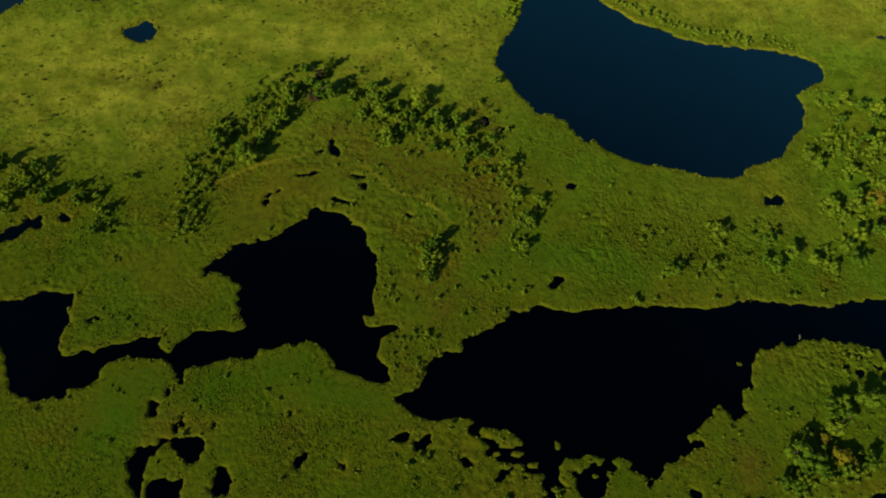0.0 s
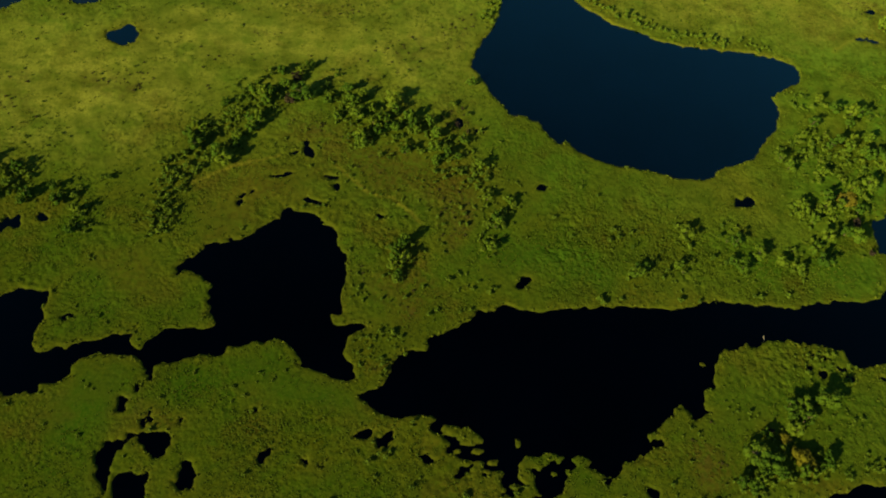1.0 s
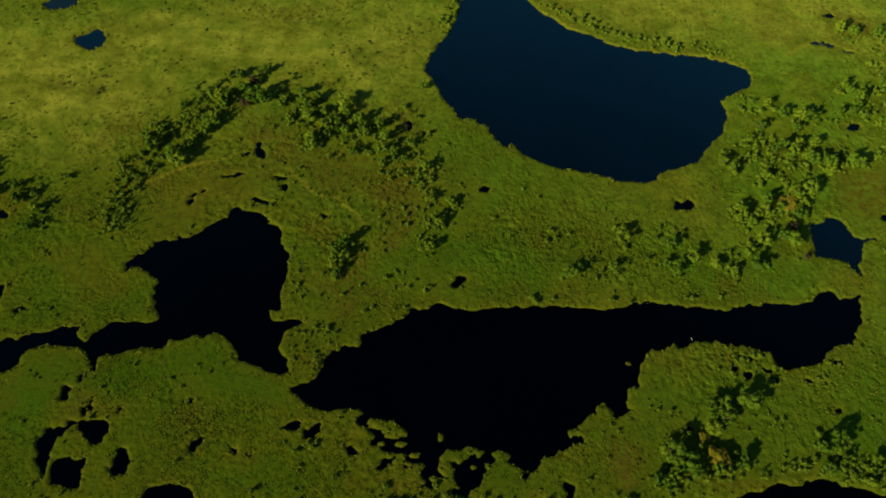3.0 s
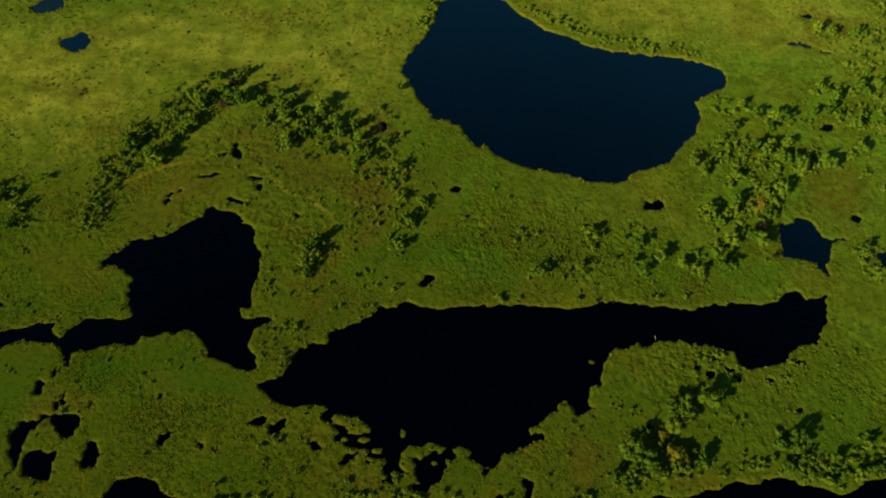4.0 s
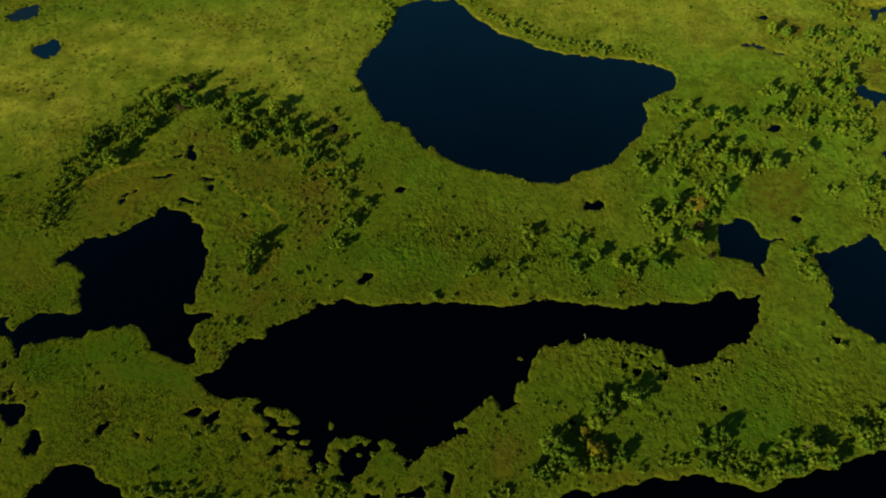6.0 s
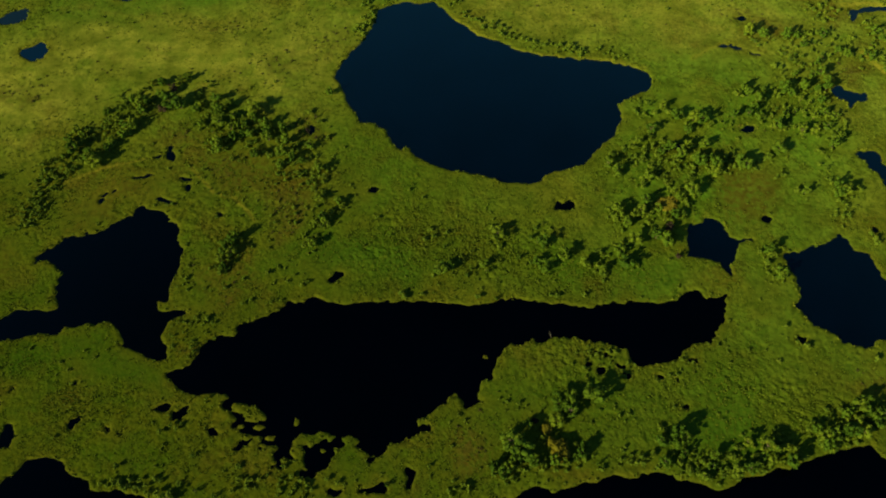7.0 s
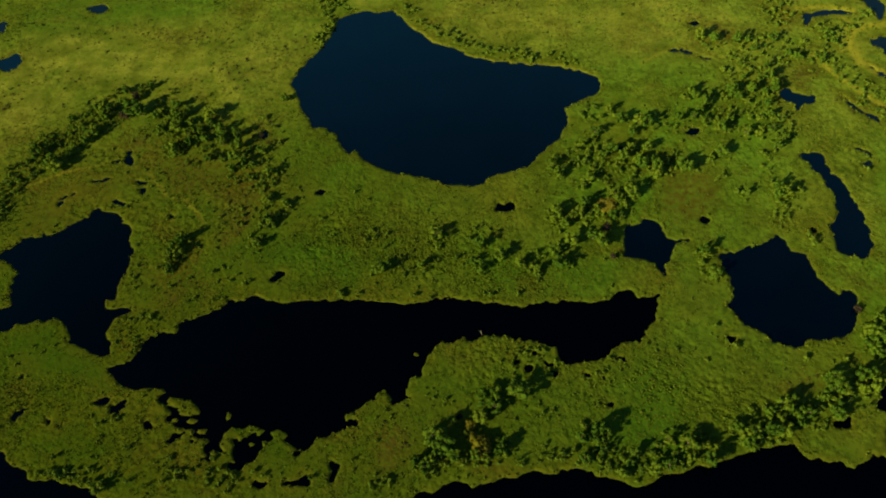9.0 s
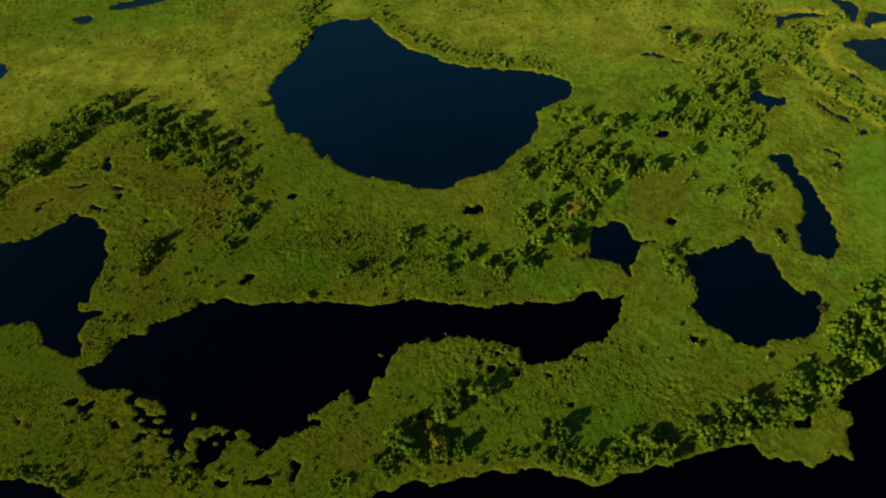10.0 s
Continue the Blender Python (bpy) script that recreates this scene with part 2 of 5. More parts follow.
# ---- the plan of the marsh: shorelines, groves and patches of cover ----
SHORES = {
    "west": [(-168, 144), (-158, 147.5), (-153.5, 150), (-148.5, 151), (-142, 149.5), (-140.5, 147.5), (-141, 143), (-138.5, 137.5), (-140.5, 131.5), (-138.5, 127), (-135.5, 125.5), (-130, 127.5), (-126, 127.5), (-120.5, 131.5), (-114, 133.5), (-110, 136), (-105, 137), (-102.5, 140.5), (-101.5, 141), (-103, 137), (-103.5, 134.5), (-100.5, 132.5), (-97.5, 131.5), (-96, 135), (-89.5, 136), (-87.5, 129), (-91, 126), (-90, 119.5), (-92, 120), (-92, 124), (-95, 125), (-99, 127.5), (-104.5, 128), (-111, 128), (-119.5, 125), (-121, 121), (-120.5, 118), (-124.5, 114), (-130, 112.5), (-130, 108.5), (-141, 107), (-145, 107.5), (-149, 109), (-152, 113.5), (-156, 119.5), (-161, 126), (-175, 129), (-176, 142)],
    "middle": [(-96, 135), (-94.5, 138), (-91, 142), (-82.5, 142.5), (-74, 145), (-71.5, 147.5), (-75.5, 150.5), (-78.5, 158), (-78.5, 163), (-82.5, 166.5), (-88.5, 169), (-92, 168), (-94.5, 165.5), (-94.5, 171.5), (-88, 178), (-85.5, 183), (-78, 185.5), (-69.5, 189), (-64.5, 195.5), (-58.5, 201), (-58, 205), (-48.5, 205.5), (-40.5, 202.5), (-33.5, 196), (-31, 189.5), (-27, 186), (-25.5, 179), (-25.5, 169.5), (-24.5, 162), (-24.5, 158.5), (-27.5, 157.5), (-25.5, 153.5), (-19.5, 155.5), (-12.5, 154), (-17.5, 151), (-20.5, 142.5), (-16.5, 138), (-13.5, 132), (-17.5, 130), (-27.5, 132), (-37, 134), (-35, 135.5), (-40, 141), (-45, 143.5), (-53.5, 141), (-62.5, 138), (-66, 133.5), (-77.5, 131.5), (-88.5, 128)],
    "big_n": [(-10, 124.5), (-7, 128.5), (-2.5, 130), (-1.5, 134), (1, 142), (4, 145.5), (8.5, 146.5), (12.5, 149.5), (13, 152.5), (22.5, 160), (30, 165.5), (30.5, 168.5), (37.5, 169.5), (40.5, 173), (46, 172), (54.5, 172), (82.5, 178.5), (99.5, 181), (110.5, 181), (123.5, 187), (127, 186.5), (132, 188.5), (144, 189.5), (147, 188.5), (151.5, 190.5), (157.5, 189), (165, 190.5), (177, 195), (198.5, 199.5), (203.5, 204.5), (207, 206), (212, 203), (221.5, 207), (220.5, 200.5), (221, 196), (216, 184.5), (213, 181), (208, 178.5), (204, 175), (201, 171.5), (195.5, 169), (191.5, 166.5), (186.5, 166.5), (183, 178.5), (148.5, 178), (121, 164), (81.5, 140), (27, 127.5), (0.5, 120.5)],
    "big_e": [(201, 190), (196, 173), (187.5, 166.5), (183.5, 168), (181.5, 172), (176, 173.5), (164.5, 173.5), (156, 173.5), (150, 172.5), (145.5, 168.5), (141.5, 170), (137.5, 168), (131, 164.5), (128.5, 160), (127.5, 154.5), (127, 149), (122.5, 144.5), (122.5, 139), (125, 137), (118.5, 134.5), (116.5, 137.5), (113.5, 139.5), (111.5, 135.5), (108, 134), (106.5, 130), (102.5, 126), (99.5, 124.5), (100.5, 121.5), (105, 123), (106.5, 121.5), (102, 120), (97, 117.5), (78, 134), (102.5, 159), (148, 183.5)],
    "big_s": [(-8.5, 125), (-5.5, 120.5), (0.5, 118), (6, 118.5), (12, 120), (17.5, 120.5), (20.5, 118.5), (18.5, 115.5), (26, 111.5), (26.5, 107.5), (31.5, 106), (30.5, 100), (34, 99), (36, 103.5), (38, 104.5), (41.5, 102), (45, 102.5), (47, 97.5), (46, 93.5), (50.5, 94), (54, 100.5), (53, 102.5), (52.5, 107), (53.5, 110), (58.5, 111), (67.5, 111.5), (73.5, 112.5), (78, 111), (82, 108.5), (84.5, 105.5), (86.5, 106), (89, 108.5), (92.5, 113), (96, 114.5), (97.5, 117), (100.5, 120), (102, 122.5), (100, 125), (104.5, 130), (95, 149.5), (50.5, 152.5), (2.5, 133.5)],
    "north": [(24.5, 359.5), (37.5, 367.5), (46, 367), (54, 370.5), (58, 368), (66, 359), (74, 354.5), (84.5, 347.5), (93.5, 345.5), (107.5, 341), (121, 338.5), (137, 338.5), (149, 339.5), (162, 338), (169.5, 337.5), (177, 333), (178.5, 327.5), (178, 323), (172.5, 318.5), (166, 313.5), (164.5, 308), (166, 297), (162, 287.5), (156.5, 277.5), (152.5, 270), (145, 265.5), (133.5, 259), (131.5, 255), (123.5, 252), (113.5, 251), (108.5, 253), (96.5, 253.5), (84.5, 254), (76.5, 255.5), (68.5, 260), (62.5, 264.5), (60.5, 261.5), (53.5, 267), (50.5, 272), (44.5, 276), (35.5, 277.5), (30, 284), (24.5, 289.5), (20, 297.5), (15.5, 303), (14, 309.5), (16.5, 321.5), (22.5, 337.5), (25.5, 354)],
    "cove": [(203.5, 229.5), (202.5, 235.5), (202.5, 240.5), (209, 243.5), (209.5, 247), (212.5, 247.5), (217, 244), (221, 238), (225.5, 237.5), (230.5, 239), (231.5, 237.5), (225.5, 235.5), (224.5, 231.5), (224, 225), (222.5, 221.5), (222, 217.5), (220, 219.5), (217, 222.5), (210.5, 224.5), (204, 224.5)],
    "east": [(246, 232), (252, 234.5), (256.5, 238.5), (266.5, 243.5), (270.5, 246.5), (273.5, 244), (277.5, 240), (282.5, 238.5), (285, 234), (287.5, 228.5), (292, 223.5), (296.5, 221), (300, 223.5), (303, 221), (303.5, 217), (303, 210), (300.5, 203.5), (298, 200.5), (293.5, 198.5), (284.5, 196.5), (282.5, 193), (278, 191.5), (270, 192.5), (266.5, 195.5), (261.5, 198), (256, 199.5), (253, 205), (250.5, 207), (252.5, 213.5), (250, 222), (247.5, 226)],
    "long": [(278.5, 297), (283, 299), (288.5, 300.5), (290.5, 294.5), (293.5, 289.5), (297.5, 285), (302, 275.5), (307, 265), (310, 255.5), (310, 248), (307.5, 242.5), (302.5, 242), (297.5, 243), (295, 248.5), (293.5, 256), (296.5, 263), (295.5, 274.5), (291, 282.5), (287, 288.5), (283, 293.5)],
    "river": [(136, 96.5), (143, 100.5), (148.5, 105.5), (155, 107.5), (159, 106.5), (168, 110.5), (174.5, 114), (180.5, 117), (187.5, 117.5), (193.5, 120), (201, 122), (206, 120.5), (219.5, 120), (226.5, 122.5), (230.5, 126), (236.5, 128), (242.5, 131.5), (246, 131.5), (253, 136.5), (261, 141.5), (269.5, 145), (279, 148.5), (280, 145.5), (285, 143.5), (292.5, 144.5), (300.5, 144), (304.5, 147), (307.5, 149.5), (311.5, 149.5), (315.5, 148), (314, 152), (312, 159), (314.5, 165.5), (314, 169.5), (309, 171), (311, 175.5), (313, 181), (317.5, 184.5), (322, 189), (328, 193), (339.5, 201.5), (365, 186.5), (351, 138), (274, 100.5), (131.5, 69.5)],
    "southwest": [(-59, 68), (-55, 72.5), (-53.5, 77.5), (-45, 81), (-38, 79.5), (-33.5, 75.5), (-24, 75), (-21.5, 72), (-6, 73.5), (10, 71.5), (17.5, 64), (-17.5, 46), (-58, 48.5)],
    "northeast": [(313.5, 383), (322, 386), (338.5, 388.5), (365.5, 383), (363.5, 358), (332.5, 365.5), (324.5, 370), (319, 376)],
    "far_a": [(280.5, 398), (287.5, 402.5), (296.5, 404.5), (306.5, 403), (296.5, 400.5), (285, 397.5), (282.5, 390), (281, 392)],
    "far_b": [(309.5, 416.5), (317, 416), (321, 413.5), (322.5, 406.5), (318, 399), (316.5, 406)],
    "far_c": [(325, 397.5), (328, 408.5), (336, 408), (350.5, 407.5), (330.5, 400.5), (329, 396)],
    "grove": [(269.5, 337), (273.5, 341.5), (278, 338), (286, 337.5), (285, 333), (281, 332.5), (278.5, 326.5), (275.5, 326.5), (277, 331), (272.5, 331.5)],
    "ditch_a": [(297.5, 342.5), (303, 337), (309, 332.5), (315.5, 328), (318.5, 322), (315.5, 322.5), (309.5, 328), (302, 332)],
    "ditch_b": [(310, 365), (318.5, 360), (325.5, 353.5), (321.5, 353.5), (315.5, 359)],
    "ditch_c": [(318.5, 320), (323, 322), (326, 319.5), (322.5, 317)],
    "hook_a": [(302, 305.5), (305.5, 307), (311.5, 304.5), (311, 302.5), (306, 304)],
    "hook_b": [(306, 295.5), (310, 299.5), (313, 298), (310.5, 293.5), (307, 293)],
    "slot_a": [(210, 360), (216, 363.5), (224, 361.5), (223.5, 359), (216.5, 359.5)],
    "slot_b": [(226.5, 357), (231, 358.5), (236.5, 357), (231.5, 355)],
    "twin": [(140, 240.5), (142, 244), (145.5, 244), (147, 246.5), (150, 244.5), (149, 241), (145, 239.5), (141, 239)],
    "dot_e": [(235.5, 250.5), (237, 252.2), (239.2, 250.3), (238, 248.6)],
    "tongue": [(292, 159), (294, 162), (299.5, 163.5), (299.5, 159.5), (296.5, 159)],
    "nw_pond": [(-166.5, 293.5), (-165.5, 298), (-162, 300), (-158.5, 303.5), (-155, 302.5), (-151.5, 297.5), (-152, 293), (-154.5, 290), (-159, 288.5), (-163.5, 290.5)],
    "nw_far": [(-227.5, 295.5), (-224, 300.5), (-220, 305), (-217, 312), (-236, 317), (-248.5, 306), (-237, 292)],
    "nw_mid": [(-192.5, 315), (-189.5, 321), (-185.5, 325.5), (-179.5, 328.5), (-176.5, 324.5), (-176.5, 319), (-180.5, 315), (-186.5, 314)],
    "n_far": [(-113.5, 359), (-108.5, 365), (-98.5, 369), (-83.5, 375), (-78, 371.5), (-93.5, 363), (-105, 358.5)],
    "n_dot": [(-133, 347), (-127, 350.5), (-122, 350), (-120, 345), (-127, 343)],
    "shoe": [(-94, 96.5), (-88, 97), (-85, 99.5), (-78, 100.5), (-76, 98.5), (-76, 95.5), (-77.5, 92), (-80, 89), (-81.5, 91.5), (-85, 93), (-87.5, 95), (-90.5, 95), (-93, 93), (-94, 90), (-93.5, 87), (-93, 83), (-92.5, 78), (-93, 76), (-95, 79.5), (-98.5, 82), (-99, 87), (-99, 91.5)],
    "shoe_b": [(-91, 82), (-81.5, 84.5), (-79, 77.5), (-79, 73), (-89, 73.5)],
    "shoe_c": [(-70.5, 92), (-66.5, 91.5), (-64, 86.5), (-64, 81.5), (-66.5, 80), (-70, 82), (-70, 86), (-70, 89)],
    "sw_a": [(-100, 112), (-95.5, 111.5), (-94.5, 111), (-96.5, 109.5), (-96, 106), (-97.5, 106), (-98, 109.5)],
    "sw_b": [(-86.5, 107.5), (-85, 105), (-86.5, 101), (-88, 101.5), (-87, 104.5)],
    "lilies": [(57, 105), (62.5, 107), (69, 111), (71.5, 109), (70.5, 103.5), (72, 100.5), (68, 97.5), (65.5, 94), (61, 92.5), (59, 94.5), (61, 97.5), (58.5, 101.5)],
    "reed_a": [(-10, 108.5), (-5, 112), (-1, 109.5), (2, 112), (4.5, 114), (4.5, 109.5), (2.5, 106), (-3, 108.5)],
    "reed_b": [(14, 104.5), (17, 106), (21, 103.5), (18.5, 102)],
    "reed_c": [(98.5, 104.5), (101.5, 106), (104, 103), (103.5, 97), (101.5, 96.5), (102, 101.5)],
    "reed_d": [(84.5, 92.5), (89, 95.5), (92, 98.5), (94, 95), (90, 92.5)],
    "reed_e": [(71, 90), (74.5, 91.5), (78, 90.5), (75, 88.5)],
    "arc_a": [(-57.5, 244), (-55.5, 244.5), (-54.5, 241), (-51, 237.5), (-52, 235.5), (-56, 238)],
    "arc_b": [(-62.5, 235.5), (-60.5, 238), (-58.5, 238), (-59.5, 235)],
    "arc_c": [(-67, 221.5), (-64.5, 224), (-58, 225.5), (-59, 223.5), (-64, 222)],
    "arc_d": [(-78.5, 206.5), (-77, 207.5), (-75.5, 206.5), (-77, 205)],
    "arc_e": [(-39.5, 221), (-38, 223), (-36.5, 221), (-38, 219.5)],
    "hole": [(45.5, 184), (48.5, 188), (51.5, 186.5), (49.5, 183), (46.5, 181.5)],
    "edge": [(-183.5, 172), (-176, 177), (-172, 181), (-167.5, 185), (-165.5, 183), (-166, 179), (-170, 176.5), (-174, 172), (-184, 167)],
    "edge_dot": [(-158.5, 185), (-157, 187), (-154.5, 185), (-156.5, 183.5)],
    # a thin shadow on the grass, drawn as dark water
    "twig": [(50, 234), (52.5, 237), (56, 237), (53, 234)],
    "fleck_a": [(-42.5, 95.5), (-41.5, 98), (-39.5, 100), (-40, 97.5), (-41.5, 95)],
    "fleck_b": [(-27, 96.5), (-25.5, 98), (-24, 97), (-25.5, 95.5)],
    "fleck_c": [(-20, 96), (-19, 97), (-17.5, 96.5), (-19, 95)],
    "fleck_d": [(-132.5, 141), (-131.5, 142.5), (-129, 141.5), (-130.5, 140)],
    "fleck_e": [(-51, 113), (-49.5, 114), (-48.5, 113), (-49.5, 112)],
    "fleck_f": [(100.5, 121.5), (102.5, 123.5), (105, 122.5), (104.5, 121), (102, 120)],
}
# small dark spots of water, some drawn in place of bush shadows: centre, half length, half width, turn in degrees
DARK_SPOTS = [(168.5, 169, 1.2, 0.8, -5), (173, 168.5, 1.3, 0.8, 0), (178.5, 164.5, 1.6, 0.9, 0), (182, 160.5, 1.4, 1.2, 0), (195, 162.5, 1.5, 0.7, 0), (202.5, 163, 1.5, 1.2, 20), (208.5, 172.5, 2.1, 0.8, 0), (171, 160.5, 1.9, 1.1, 10), (165, 163, 1.2, 0.8, 0), (252.5, 189.5, 2.3, 1.9, -30), (228, 304, 3.6, 2.1, 15), (12.5, 267, 1.7, 3.6, 20), (22.5, 263.5, 2.7, 1.4, 0)] + [(-42, 226, 4, 1.1, 5), (-16.5, 208, 1.7, 1.5, 0), (-75.5, 211, 3.1, 0.6, 40), (-46, 211.5, 4.8, 1, -5), (195, 286.5, 1.4, 1.1, 0), (146, 133.5, 1.4, 1, 0), (206.5, 151, 1.1, 0.7, 0), (285.5, 251.5, 1.1, 3.5, 0), (-94, 117, 0.9, 1.8, 20), (-74, 105, 0.6, 1.5, 0), (223.5, 383, 3.3, 1.4, 0)]
# floating mats of reed, in the same terms
MATS = [(27, 115, 2.3, 1.2, 0), (32.5, 112, 3, 1.3, 10), (32, 105, 2.9, 1.4, -10), (37, 104.5, 2, 1.2, 0), (42.5, 106, 2.2, 1.4, 10), (34.5, 100.5, 1.6, 0.9, 0), (21, 111.5, 1.8, 1, 0), (38.5, 110, 0.9, 0.6, 0), (29, 108, 1.4, 0.9, 30), (45.5, 102.5, 1.6, 1, 0), (51, 114.5, 0.8, 1.1, 0), (65, 105, 1.3, 0.7, 0)]
ISLETS = {
    "lily_big": [(28.5, 112.5), (28.5, 116), (32, 118), (36.5, 115.5), (38.5, 113), (33.5, 112.5)],
    "lily_mid": [(22.5, 115.5), (24, 117.5), (28, 117.5), (28, 115), (24.5, 114)],
    "lily_low": [(34, 108.5), (35, 111), (39, 110), (37, 108)],
    "reed_spot": [(51, 114.5), (50.5, 117), (52.5, 115.5), (52.5, 114)],
    "stone_spot": [(121, 157.5), (121.5, 159), (123.5, 158), (122.5, 157)],
    "snag_a": [(43.5, 97), (40.5, 99.5), (43.5, 101.5), (46, 99.5), (47, 96)],
    "snag_b": [(53, 96), (49, 98), (52, 99.5), (56, 98)],
}
LAKES = {
    "west": ["west", "middle"], "big": ["big_n", "big_e", "big_s"],
}
GROVES = {
    "rim": ([(55, 379), (72, 361.5), (102, 349.5), (126, 343.5), (157.5, 344), (165.5, 343)], 5.0, 70, 1.6, 3.2),
    "rim_w": ([(19.5, 340.5), (19.5, 357.5), (18, 377.5)], 6.9, 46, 2, 3.6),
    "sw": ([(-19, 74.5), (-8, 75), (1, 77.5), (13, 74)], 4.0, 26, 1.8, 3.4),
    "sw_b": ([(36.5, 87), (51.5, 88.5), (59, 88.5), (70.5, 91.5)], 6.2, 30, 1.5, 3.2),
    "sw_c": ([(120, 98.5), (126, 102)], 2.8, 8, 1.6, 3.2),
}
